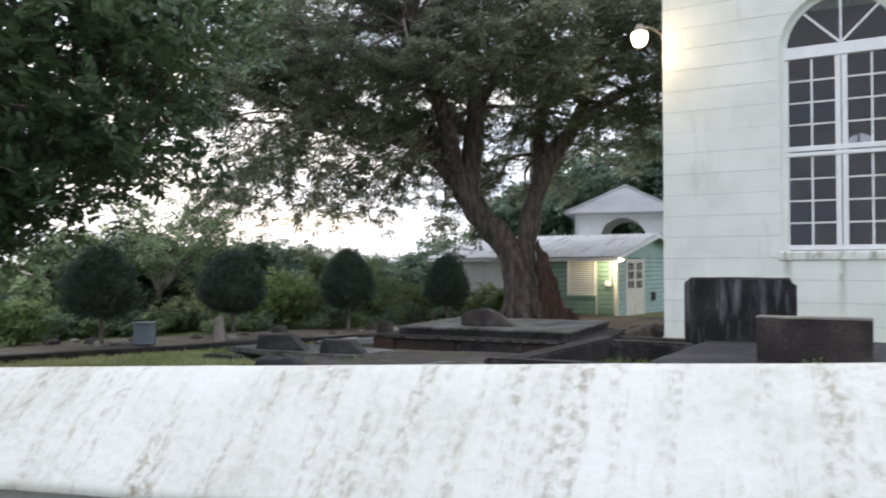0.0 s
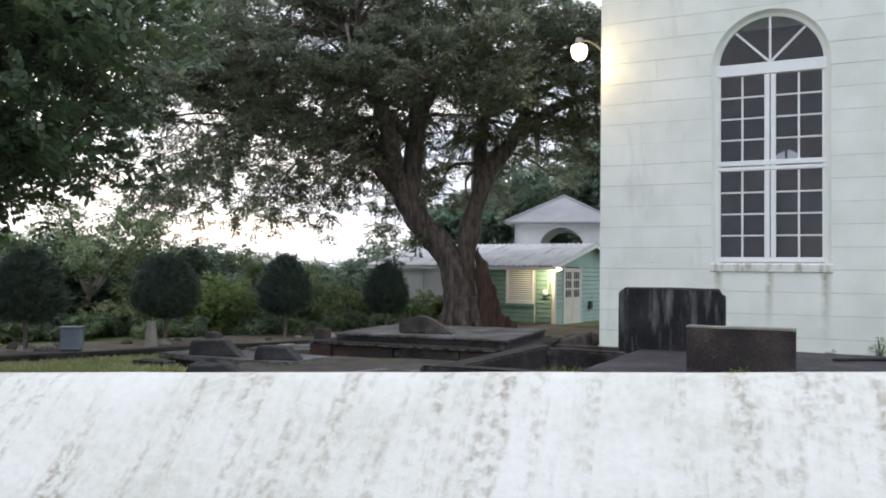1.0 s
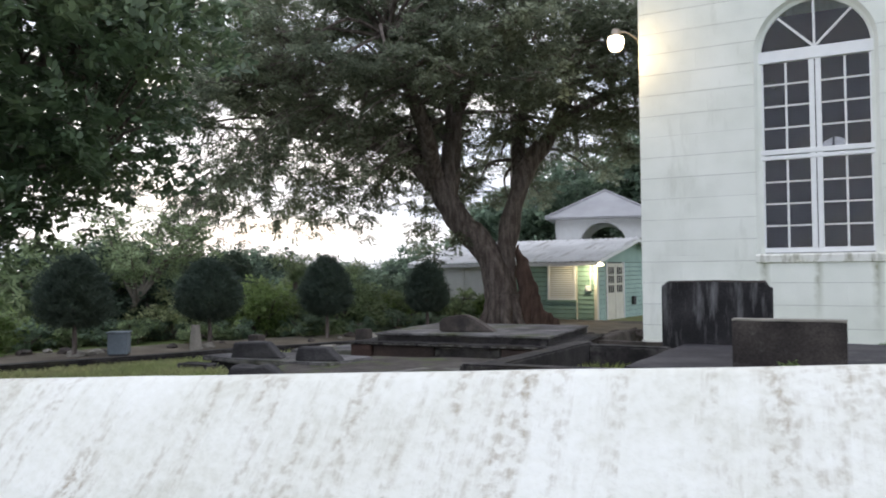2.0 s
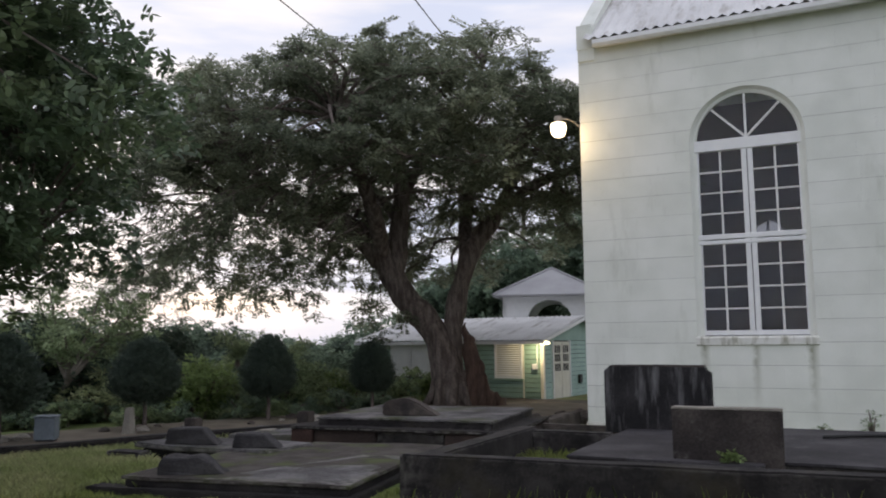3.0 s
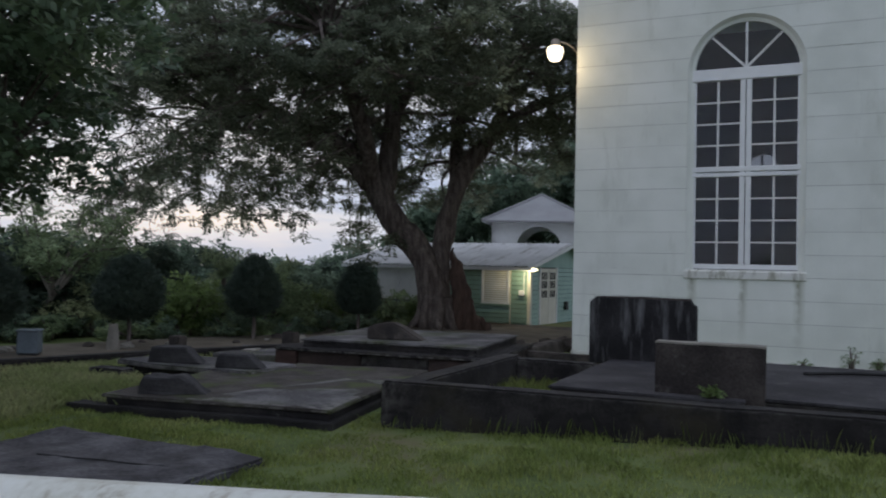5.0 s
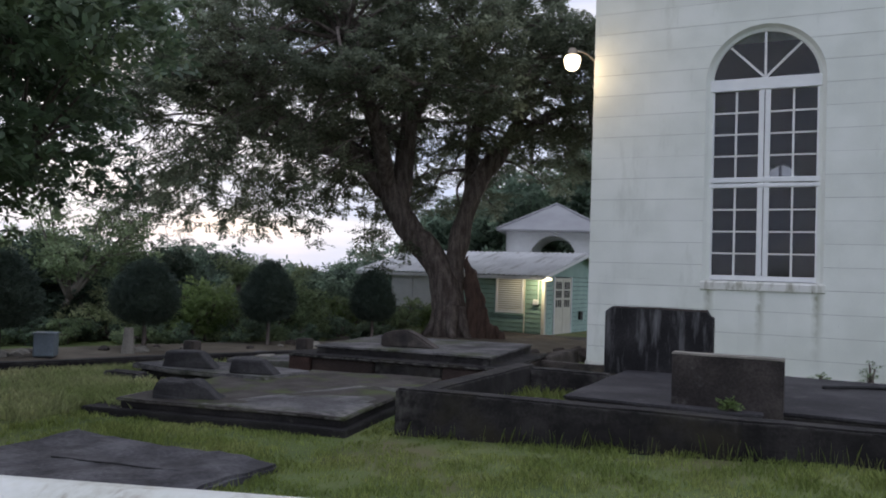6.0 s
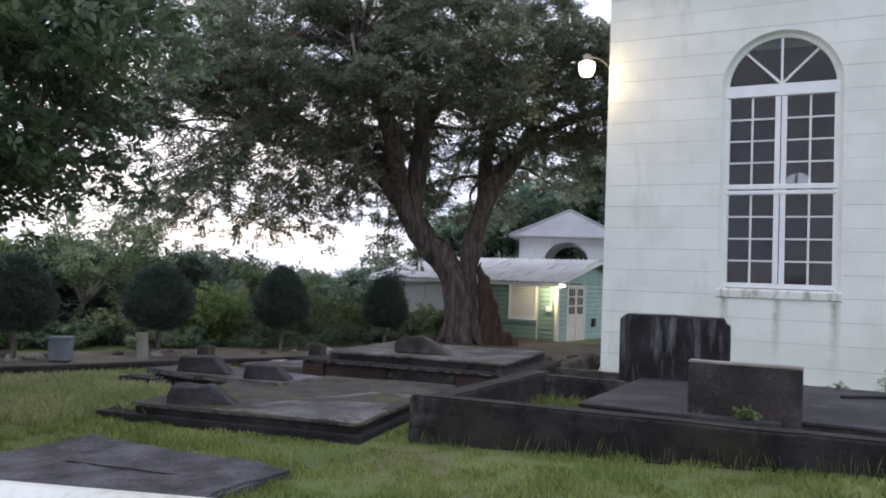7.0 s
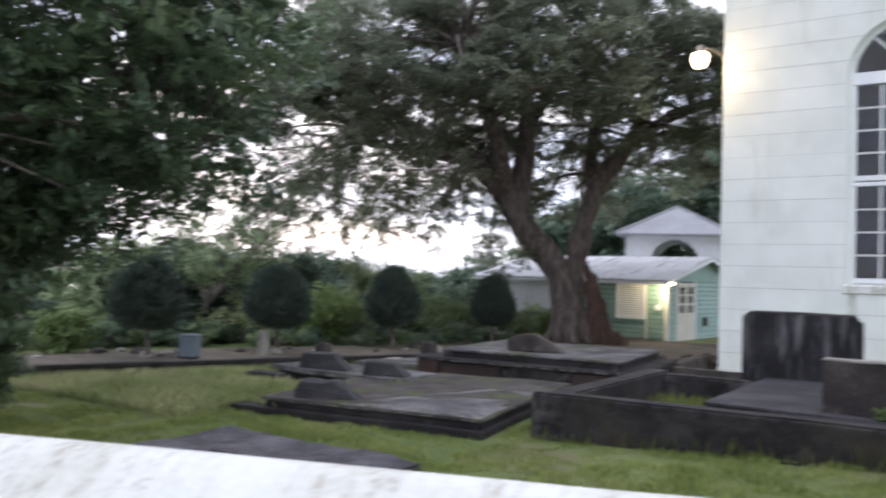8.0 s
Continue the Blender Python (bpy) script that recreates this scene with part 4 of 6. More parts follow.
        for v in bm.verts:
            v.co += noise.noise_vector(v.co * 6 + Vector((dx * 9, 0, 0))) * 0.018
        w = part("wedge_stone", fix_normals(bm), M_DARKSTONE, g)
        w.matrix_local = pose(dx, dy, 0.215, 0, 0, t)
    g = thing("grave_slab", (-8.75, 11.2, 0), "flat pale grey cement grave slab before the stepped tomb", "grave", turn=20)
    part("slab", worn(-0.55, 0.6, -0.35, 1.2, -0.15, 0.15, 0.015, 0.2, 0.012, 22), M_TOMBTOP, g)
    part("plaque", worn(-0.22, 0.02, 0.15, 0.55, 0.145, 0.17, 0.006, 0.2, 0.004, 23), M_STONEPOST, g, "small pale stone plaque")
    # stepped tomb
    g = thing("stepped_tomb", (-6.1, 12.2, 0), "large stepped dark cement tomb with wedge headstone on top", "tomb", turn=6)
    for k, (x0, x1, y0, high, mat) in enumerate(((-1.92, -1.53, -1.30, 0.30, M_RUSTPLASTER), (-1.52, -0.42, -1.26, 0.285, M_RUSTBRICK), (-0.41, 0.72, -1.25, 0.29, M_TOMB), (0.73, 1.72, -1.28, 0.28, M_RUSTBRICK))):
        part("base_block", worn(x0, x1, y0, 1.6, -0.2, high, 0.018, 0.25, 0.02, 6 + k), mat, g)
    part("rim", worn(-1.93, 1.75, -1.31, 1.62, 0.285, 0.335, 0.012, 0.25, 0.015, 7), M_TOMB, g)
    # Paler top layer on a darker body, side shade painted in.
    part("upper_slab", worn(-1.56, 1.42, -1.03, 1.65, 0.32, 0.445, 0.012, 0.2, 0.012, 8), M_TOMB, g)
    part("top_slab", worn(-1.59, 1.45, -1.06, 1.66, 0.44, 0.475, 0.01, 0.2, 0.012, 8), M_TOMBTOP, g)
    bm = bmesh.new()
    prism(bm, [(-0.42, 0), (0.55, 0), (0.2, 0.22), (0.0, 0.3), (-0.32, 0.26), (-0.42, 0.2)], -0.16, 0.16)
    bmesh.ops.bevel(bm, geom=bm.edges[:], offset=0.03, segments=2, affect="EDGES")
    w = part("wedge_stone", fix_normals(bm), M_BROWNSTONE, g)
    w.matrix_local = pose(-0.2, -0.4, 0.465, 0, 0, 6)
    # kerbed plot
    g = thing("kerbed_plot", (0, 0, 0), "large burial plot inside a dark cement kerb wall", "grave")
    ob = part("kerb", worn(0.0, 9.0, 0.0, 0.23, -0.2, 0.50, 0.02, 0.3, 0.012, 9), M_TOMB, g)
    ob.matrix_local = pose(-4.0, 7.3, 0, 0, 0, 4.5)
    part("kerb", worn(-4.0, -3.74, 7.55, 11.0, -0.2, 0.46, 0.02, 0.3, 0.012, 10), M_TOMB, g)
    part("kerb", worn(-3.74, -2.62, 10.78, 11.0, -0.2, 0.42, 0.02, 0.3, 0.012, 11), M_TOMB, g)
    g = thing("grave_slab", (-1.5, 10.4, 0), "raised smooth dark cement grave slab in the kerbed plot", "grave")
    # Body darker than its top layer: shade of the sides set by material.
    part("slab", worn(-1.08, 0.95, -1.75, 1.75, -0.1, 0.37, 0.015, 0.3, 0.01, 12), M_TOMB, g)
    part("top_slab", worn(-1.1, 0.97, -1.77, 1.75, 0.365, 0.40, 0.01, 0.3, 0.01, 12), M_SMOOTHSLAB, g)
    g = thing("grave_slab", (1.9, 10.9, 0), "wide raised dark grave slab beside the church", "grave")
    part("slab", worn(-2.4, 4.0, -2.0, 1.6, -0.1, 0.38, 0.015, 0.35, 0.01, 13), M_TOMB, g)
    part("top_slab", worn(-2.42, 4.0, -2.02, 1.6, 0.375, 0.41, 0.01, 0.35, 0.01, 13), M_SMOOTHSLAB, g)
    # headstones
    g = thing("headstone", (-2.17, 11.83, 0.38), "broad dark headstone with clipped corners and white lichen streaks", "headstone")
    bm = bmesh.new()
    prism(bm, [(-0.76, -0.05), (0.77, -0.05), (0.77, 0.84), (0.70, 0.86), (0.69, 0.92), (-0.66, 0.94), (-0.76, 0.86)], -0.10, 0.10)
    bmesh.ops.bevel(bm, geom=bm.edges[:], offset=0.012, segments=1, affect="EDGES")
    part("stone", fix_normals(bm), M_STREAKSTONE, g)
    part("mossy_crust", worn(-0.65, 0.68, -0.105, 0.105, 0.915, 0.945, 0.01, 0.1, 0.012, 33), M_BROWNSTONE, g, "brown mossy crust along the top")
    g = thing("headstone", (-0.9, 8.92, 0.38), "plain low brown-grey cement headstone", "headstone", turn=-1.0)
    part("stone", worn(-0.56, 0.55, -0.10, 0.10, -0.05, 0.565, 0.012, 0.2, 0.008, 15), M_HEADSTONE, g)
    part("cap", worn(-0.565, 0.555, -0.105, 0.105, 0.545, 0.572, 0.008, 0.12, 0.006, 34), M_STONEPOST, g, "pale worn top edge")
    # low wall along the tree row
    g = thing("low_wall", (0, 0, 0), "low dark cement kerb wall along the clipped trees", "wall", kind="structure")
    a, b = Vector((-12.2, 4.5)), Vector((-8.6, 12.9))
    length, turn = (b - a).length, math.degrees(math.atan2(b.y - a.y, b.x - a.x))
    ob = part("kerb", worn(0, length, -0.12, 0.12, -0.6, 0.2, 0.02, 0.6, 0.02, 16), M_TOMB, g)
    ob.matrix_world = pose(a.x, a.y, 0, 0, 0, turn)
    ob = part("kerb", worn(0, 3.2, -0.12, 0.12, -0.6, 0.2, 0.02, 0.6, 0.02, 17), M_TOMB, g)
    ob.matrix_world = pose(b.x, b.y, 0, 0, 0, 4)
    for x, y, h, w in ((-10.4, 11.2, 0.34, 0.12), (-9.2, 13.0, 0.36, 0.13)):
        g = thing("grave_post", (x, y, ground_height(x, y)), "short square weathered cement post", "post", "grave posts")
        part("post", worn(-w, w, -w, w, -0.2, h, 0.02, 0.2, 0.01, x), M_BROWNSTONE, g)
    g = thing("stone_post", (-11.62, 10.85, -0.06), "short pale tapered stone marker among the trees", "gravestone")
    bm = bmesh.new()
    bmesh.ops.create_cone(bm, cap_ends=True, segments=8, radius1=0.14, radius2=0.08, depth=0.66)
    bmesh.ops.translate(bm, verts=bm.verts[:], vec=(0, 0, 0.25))
    part("shaft", bm, M_STONEPOST, g)
    part("foot", worn(-0.45, 0.35, -0.3, 0.3, -0.15, 0.08, 0.02, 0.2, 0.02, 3), M_STONEPOST, g)
    g = thing("metal_box", (-12.05, 9.46, -0.07), "grey-blue metal cabinet on a narrower stand", "cabinet", turn=38)
    part("stand", boxbm(-0.15, 0.13, -0.13, 0.13, -0.2, 0.16, bevel=0.01), M_DARKSTONE, g)
    part("cabinet", boxbm(-0.18, 0.16, -0.16, 0.16, 0.14, 0.53, bevel=0.02), M_METALBOX, g)
    part("lid", boxbm(-0.2, 0.18, -0.18, 0.18, 0.525, 0.55, bevel=0.01), M_METALBOX, g)
    g = thing("garden_hose", (0, 0, 0.41), "black hose lying across the grave slab", "hose")
    bm = bmesh.new()
    tube(bm, smooth_line([(0.0, 11.2, 0.03), (0.6, 11.6, 0.03), (1.4, 11.7, 0.03), (2.4, 11.6, 0.03), (3.6, 11.7, 0.03)], 5), [0.022] * 21, 6)
    part("tube", bm, M_BLACK, g, smooth=True)


# ---------------------------------------------------------------- house and tower
def build_house():
    root = thing("house", (-8.4, 25.3, -0.25), "small green clapboard house with metal roof and white shutters", "house", turn=-6)
    L, D, H = 7.0, 6.2, 2.02
    # Near-black core paints shadow lines into the gaps between the clapboards.
    part("wall_core", boxbm(-L, -0.02, 0.02, D, -0.3, H), M_DARK, root)
    for x0, x1 in ((-0.06, -0.02), (-L, -L + 0.04)):
        bm = bmesh.new()
        a, b = ([bm.verts.new((x, yy, z)) for yy, z in ((0.02, H), (D, H), (D / 2, H + 0.86))] for x in (x0, x1))
        bm.faces.new(a)
        bm.faces.new(b[::-1])
        for i in range(3):
            bm.faces.new((a[i], a[(i + 1) % 3], b[(i + 1) % 3], b[i]))
        part("gable", fix_normals(bm), M_AQUA, root)

    def boards(x0, x1, z0, z1, mat, end=False):
        n = round((z1 - z0) / 0.155)
        for k in range(n):
            a, b = z0 + (z1 - z0) * k / n, z0 + (z1 - z0) * (k + 1) / n - 0.014
            bm = bmesh.new()
            if end:
                pts0 = [(0.034, a), (-0.02, a), (-0.02, b), (0.002, b)]
                v0 = [bm.verts.new((x, x0, z)) for x, z in pts0]
                v1 = [bm.verts.new((x, x1, z)) for x, z in pts0]
            else:
                pts0 = [(-0.034, a), (0.02, a), (0.02, b), (-0.002, b)]
                v0 = [bm.verts.new((x0, y, z)) for y, z in pts0]
                v1 = [bm.verts.new((x1, y, z)) for y, z in pts0]
            bm.faces.new(v0)
            bm.faces.new(v1[::-1])
            for i in range(4):
                bm.faces.new((v0[i], v0[(i + 1) % 4], v1[(i + 1) % 4], v1[i]))
            part("clapboard", fix_normals(bm), mat, root)
    boards(-L, -1.82, 0.0, 0.73, M_GREEN)
    boards(-L, -6.2, 0.73, H, M_GREEN)
    boards(-4.28, -1.82, 0.73, H, M_GREEN)
    boards(-1.82, -0.72, 0.0, 0.73, M_GREEN)
    boards(-0.69, -0.10, 0.0, H, M_GREEN)
    boards(0.10, 0.70, 0.0, H, M_AQUA, True)
    boards(2.25, D, 0.0, H, M_AQUA, True)
    part("corner_board", boxbm(-0.085, 0.035, -0.04, 0.085, -0.1, H, bevel=0.008), M_CREAM, root, "cream corner board")
    part("corner_board", boxbm(-0.735, -0.695, -0.045, 0.02, -0.05, H, bevel=0.008), M_CREAM, root)

    def shutter(x0, x1, z0, z1, name):
        ob = part(name, boxbm(x0, x1, -0.012, 0.02, z0, z1), M_CREAM, root, "closed white louvred shutter")
        for s, (a, b, c, d) in enumerate(((x0, x0 + 0.07, z0, z1), (x1 - 0.07, x1, z0, z1), (x0 + 0.07, x1 - 0.07, z0, z0 + 0.08), (x0 + 0.07, x1 - 0.07, z1 - 0.07, z1))):
            part("shutter_frame", boxbm(a, b, -0.06, -0.012, c, d, bevel=0.005), M_WHITE, ob)
        n = round((z1 - z0 - 0.15) / 0.075)
        for k in range(n):
            z = z0 + 0.08 + (z1 - z0 - 0.15) * (k + 0.5) / n
            sl = part("louvre", boxbm(x0 + 0.07, x1 - 0.07, -0.03, 0.03, -0.005, 0.005), M_WHITE, ob)
            sl.matrix_local = pose(0, -0.02, z, 42, 0, 0)
        return ob
    shutter(-1.80, -0.75, 0.75, H - 0.02, "shutter")
    part("shutter_sill", boxbm(-1.85, -0.70, -0.09, 0.0, 0.68, 0.74, bevel=0.008), M_GREEN, root)
    for x0, x1 in ((-6.18, -5.26), (-5.23, -4.30)):
        ob = part("window_panel", boxbm(x0, x1, -0.03, 0.02, 0.76, H - 0.03, bevel=0.006), M_WHITE, root, "closed white window panel")
    # double door in the gable end
    door = part("door", boxbm(-0.02, 0.015, 0.73, 2.22, 0.0, 1.98), M_CREAM, root, "cream double door with barred lights")
    for y0 in (0.78, 1.49):
        y1 = y0 + 0.68
        part("door_leaf", boxbm(0.015, 0.035, y0, y1, 0.02, 1.94, bevel=0.005), M_CREAM, door)
        for i in range(3):
            for z0 in (0.98, 1.30, 1.60):
                yy = y0 + 0.10 + i * 0.17
                part("door_light", boxbm(0.034, 0.042, yy, yy + 0.11, z0, z0 + 0.25), M_DARK, door)
    part("door_frame", boxbm(-0.02, 0.05, 0.70, 0.77, 0.0, 2.02, bevel=0.005), M_WHITE, root)
    part("door_frame", boxbm(-0.02, 0.05, 2.18, 2.25, 0.0, 2.02, bevel=0.005), M_WHITE, root)
    # Added dark strip in place of rubble; it covers the lamp-lit grass.
    part("apron", worn(-2.6, 2.9, -2.3, 0.0, -0.3, 0.10, 0.02, 0.3, 0.03, 21), M_BROWNSTONE, root, "dark strip standing in for rubble before the house")
    part("door_step", worn(0.0, 0.8, 0.3, 2.2, -0.25, -0.02, 0.02, 0.3, 0.01, 8), M_TOMB, root)
    part("wall_box", boxbm(0.02, 0.10, 2.95, 3.2, 0.5, 0.8, bevel=0.01), M_BLACK, root)
    part("meter_box", boxbm(-0.36, -0.18, -0.14, -0.02, 1.05, 1.24, bevel=0.02), M_WHITE, root, "small white meter box")
    bm = bmesh.new()
    tube(bm, [(-0.2, -0.05, 1.2), (-0.2, -0.05, 1.95)], [0.018, 0.018], 6)
    part("conduit", bm, M_PIPE, root)
    # corrugated roof
    yr, zr = D / 2, H + 0.90
    for s in (-1, 1):
        bm = bmesh.new()
        ye = -0.62 if s < 0 else D + 0.5
        ze = H + 0.02
        last = None
        for i in range(161):
            x = -L - 0.45 + (L + 0.75) * i / 160
            dz = 0.026 * math.sin(i * math.pi / 2) + 0.012 * noise.noise((x, s, 0))
            pr = (bm.verts.new((x, ye, ze + dz)), bm.verts.new((x, yr, zr + dz)))
            if last:
                bm.faces.new((last[0], pr[0], pr[1], last[1]))
            last = pr
        part("roof", bm, M_ROOF, root, "pale corrugated metal roof")
    part("fascia", boxbm(-L - 0.43, 0.28, -0.61, -0.585, H - 0.12, H - 0.01), M_WHITE, root)
    for s in (-1, 1):
        bm = bmesh.new()
        y0, y1 = (-0.61, yr) if s < 0 else (D + 0.49, yr)
        vs = []
        for x in (0.26, 0.29):
            vs.append([bm.verts.new(v) for v in ((x, y0, H - 0.12), (x, y0, H - 0.005), (x, y1, zr - 0.025), (x, y1, zr - 0.16))])
        bm.faces.new(vs[0])
        bm.faces.new(vs[1][::-1])
        for i in range(4):
            bm.faces.new((vs[0][i], vs[0][(i + 1) % 4], vs[1][(i + 1) % 4], vs[1][i]))
        part("barge_board", fix_normals(bm), M_WHITE, root)
    part("soffit", boxbm(-L - 0.4, 0.26, -0.585, 0.0, H - 0.05, H - 0.03), M_CREAM, root)
    lamp = thing("eave_lamp", (-8.2, 24.86, 1.68), "lit oval lamp under the house eave corner", "lamp")
    bm = bmesh.new()
    bmesh.ops.create_uvsphere(bm, u_segments=16, v_segments=8, radius=1)
    bmesh.ops.scale(bm, vec=(0.2, 0.11, 0.06), verts=bm.verts[:])
    part("diffuser", bm, M_EAVEGLOW, lamp, smooth=True)
    part("mount", boxbm(-0.1, 0.1, -0.08, 0.08, 0.06, 0.1), M_WHITE, lamp)
    point_lamp("eave_lamp_light", (-8.5, 24.75, 1.5), 26, (1.0, 0.84, 0.52), 0.1)


def build_tower():
    root = thing("bell_tower", (-10.95, 34.4, -0.3), "white square bell tower with arched openings and pyramid roof", "tower", turn=14)
    hw, top = 2.0, 4.05
    for k in range(4):
        bm = bmesh.new()
        n = 14
        r, spring = 0.97, 2.85
        arc = [(r * math.cos(math.pi * i / n), spring + r * math.sin(math.pi * i / n)) for i in range(n + 1)]
        outline = [(-hw, -0.3), (-r, -0.3)] + arc[::-1] + [(r, -0.3), (hw, -0.3), (hw, top), (-hw, top)]
        prism(bm, outline, -hw, -hw + 0.25)
        ob = part("tower_wall", fix_normals(bm), M_WHITE, root)
        ob.matrix_local = pose(0, 0, 0, 0, 0, 90 * k)
    bm = bmesh.new()
    e, apex = 2.38, 5.36
    base = [bm.verts.new(v) for v in ((-e, -e, top), (e, -e, top), (e, e, top), (-e, e, top))]
    low = [bm.verts.new((v.co.x, v.co.y, top - 0.08)) for v in base]
    tip = bm.verts.new((0, 0, apex))
    for i in range(4):
        bm.faces.new((base[i], base[(i + 1) % 4], tip))
        bm.faces.new((low[i], low[(i + 1) % 4], base[(i + 1) % 4], base[i]))
    bm.faces.new(low[::-1])
    part("pyramid_roof", fix_normals(bm), M_OLDROOF, root, "grey metal pyramid roof")
    for k in range(4):
        bm = bmesh.new()
        tube(bm, [(-e, -e, top + 0.02), (0, 0, apex + 0.02)], [0.05, 0.05], 6)
        ob = part("hip_cap", bm, M_OLDROOF, root)
        ob.matrix_local = pose(0, 0, 0, 0, 0, 90 * k)


# ---------------------------------------------------------------- trees
def big_tree():
    rng = np.random.default_rng(11)
    rnd = random.Random(11)
    bx, by = -9.95, 21.4
    root = thing("shade_tree", (bx, by, -0.18), "huge spreading old tree with gnarled trunk and feathery foliage", "tree")
    vu, vd = Vector((0.906, 0.423, 0)), Vector((-0.423, 0.906, 0))      # across and away

    def at(u, d, z):
        return vu * u + vd * d + Vector((0, 0, z))
    limbs = [
        ([(0.0, 0, -0.3), (-0.08, 0, 0.5), (-0.2, 0, 1.5), (-0.72, 0, 2.5), (-1.4, 0.1, 3.3), (-2.05, 0.1, 4.4)], [0.66, 0.5, 0.42, 0.38, 0.36, 0.34]),
        ([(-0.05, 0.1, 0.9), (0.0, 0.12, 1.5), (0.05, 0.15, 2.2), (0.16, 0.2, 3.05), (0.5, 0.2, 4.3), (0.95, 0.4, 5.1), (1.5, 0.5, 5.9), (2.0, 0.5, 7.0)], [0.3, 0.32, 0.3, 0.29, 0.28, 0.26, 0.22, 0.16]),
        ([(-2.05, 0.1, 4.4), (-2.9, -0.2, 5.3), (-3.7, -0.5, 5.75), (-4.6, -0.9, 6.1), (-5.9, -1.3, 7.0)], [0.4, 0.3, 0.24, 0.17, 0.08]),
        ([(-1.7, 0.1, 3.8), (-1.6, 0.3, 5.0), (-1.5, 0.5, 6.8), (-1.7, 0.6, 8.4), (-1.6, 0.6, 10.0)], [0.34, 0.3, 0.24, 0.17, 0.08]),
        ([(-2.05, 0.1, 4.4), (-2.2, -1.0, 5.6), (-2.6, -2.2, 6.8), (-3.0, -3.4, 7.8)], [0.3, 0.24, 0.18, 0.08]),
        ([(-1.5, 0.5, 6.4), (-0.6, -0.6, 7.6), (0.4, -1.4, 8.8), (1.0, -1.8, 9.8)], [0.2, 0.17, 0.12, 0.06]),
        ([(1.5, 0.5, 5.9), (2.9, 1.4, 7.0), (4.4, 1.9, 7.6), (5.4, 2.1, 8.2)], [0.2, 0.17, 0.12, 0.06]),
        ([(0.5, 0.2, 4.3), (0.5, 1.4, 5.8), (0.8, 2.6, 7.4), (1.2, 3.2, 9.0)], [0.24, 0.2, 0.15, 0.07]),
        ([(-2.6, -0.2, 5.3), (-4.0, 0.8, 5.6), (-5.2, 1.4, 6.0), (-6.4, 1.4, 6.0)], [0.2, 0.16, 0.12, 0.06]),
        ([(-1.55, 0.3, 5.6), (-2.6, 1.8, 7.0), (-3.4, 2.8, 8.2)], [0.2, 0.15, 0.07]),
        ([(1.7, 0.5, 6.3), (2.1, -0.8, 7.4), (2.8, -1.6, 8.8)], [0.18, 0.13, 0.06]),
    ]
    bm = bmesh.new()
    nodes = []
    for pts, radii in limbs[:2]:
        line = smooth_line([at(*p) for p in pts], 12)
        rr = np.interp(np.linspace(0, len(radii) - 1, len(line)), range(len(radii)), radii)
        tube(bm, line, rr, 24)
        nodes += line[36:]
    # root flares
    for k in range(9):
        a = 2 * math.pi * k / 9 + 0.3
        ln = rnd.uniform(0.68, 1.05)
        p0 = Vector((0.32 * math.cos(a), 0.32 * math.sin(a), 0.95))
        tube(bm, smooth_line([p0, Vector((0.55 * math.cos(a), 0.55 * math.sin(a), 0.35)), Vector((ln * math.cos(a), ln * math.sin(a), -0.12))], 4),
             np.linspace(0.26, 0.08, 9), 8)
    for v in bm.verts:
        q = Vector((v.co.x * 3.2, v.co.y * 3.2, v.co.z * 0.9))
        v.co += noise.noise_vector(q) * 0.085 + noise.noise_vector(v.co * 5) * 0.025
    part("trunk", bm, M_BARK, root, "thick forked grey-brown trunk", smooth=True)
    for pts, radii in limbs[2:]:
        bm = bmesh.new()
        line = smooth_line([at(*p) for p in pts], 5)
        rr = np.interp(np.linspace(0, len(radii) - 1, len(line)), range(len(radii)), radii)
        tube(bm, line, rr, 10)
        nodes += line
        part("limb", bm, M_BARK, root, smooth=True)
    # dead stump leaning on the trunk
    bm = bmesh.new()
    for base, ring, up, r in (((0.62, -0.2), 0.0, 2.5, 0.22), ((0.84, -0.3), 0.03, 1.7, 0.15), ((1.05, -0.25), 0.06, 0.75, 0.17), ((1.3, -0.2), 0.1, 0.4, 0.15)):
        u0, d0 = base
        tube(bm, smooth_line([at(u0 + ring * 2, d0, -0.3), at(u0 + ring, d0, 0.35 * up), at(u0 - 0.05, d0 + 0.02, 0.68 * up), at(u0 - 0.2, d0 + 0.05, 0.86 * up), at(u0 - 0.2, d0 + 0.06, up)], 5),
             np.interp(np.linspace(0, 4, 21), range(5), [r * 1.4, r * 1.15, r, r * 0.55, 0.03]), 12)
    for v in bm.verts:
        q = Vector((v.co.x * 5, v.co.y * 5, v.co.z * 1.4))
        v.co += noise.noise_vector(q) * 0.11 + noise.noise_vector(v.co * 9) * 0.04
    part("dead_stump", bm, M_DEADWOOD, root, "reddish rotten stump against the trunk", smooth=True)
    # crown: flat drooping pads of foliage set apart in a broad dome, each on its own branch
    nodes = np.array([tuple(n) for n in nodes])
    pads = []
    tries = 0
    while len(pads) < 244 and tries < 120000:
        tries += 1
        u, d, z = rng.uniform(-10.2, 7.2), rng.uniform(-6.0, 6.0), rng.uniform(4.2, 11.4)
        uu, dd = (u + 1.5) / 8.7, d / 6.0
        rad = uu * uu + dd * dd
        if rad > 1:
            continue
        ztop = 4.75 + 5.6 * (1 - rad ** 2.0) ** 0.5 + 0.7 * noise.noise((u * 0.45, d * 0.45, 3.0)) - 0.12 * max(0, u)
        zbot = 6.2 + 0.6 * noise.noise((u * 0.5, d * 0.5, 9))
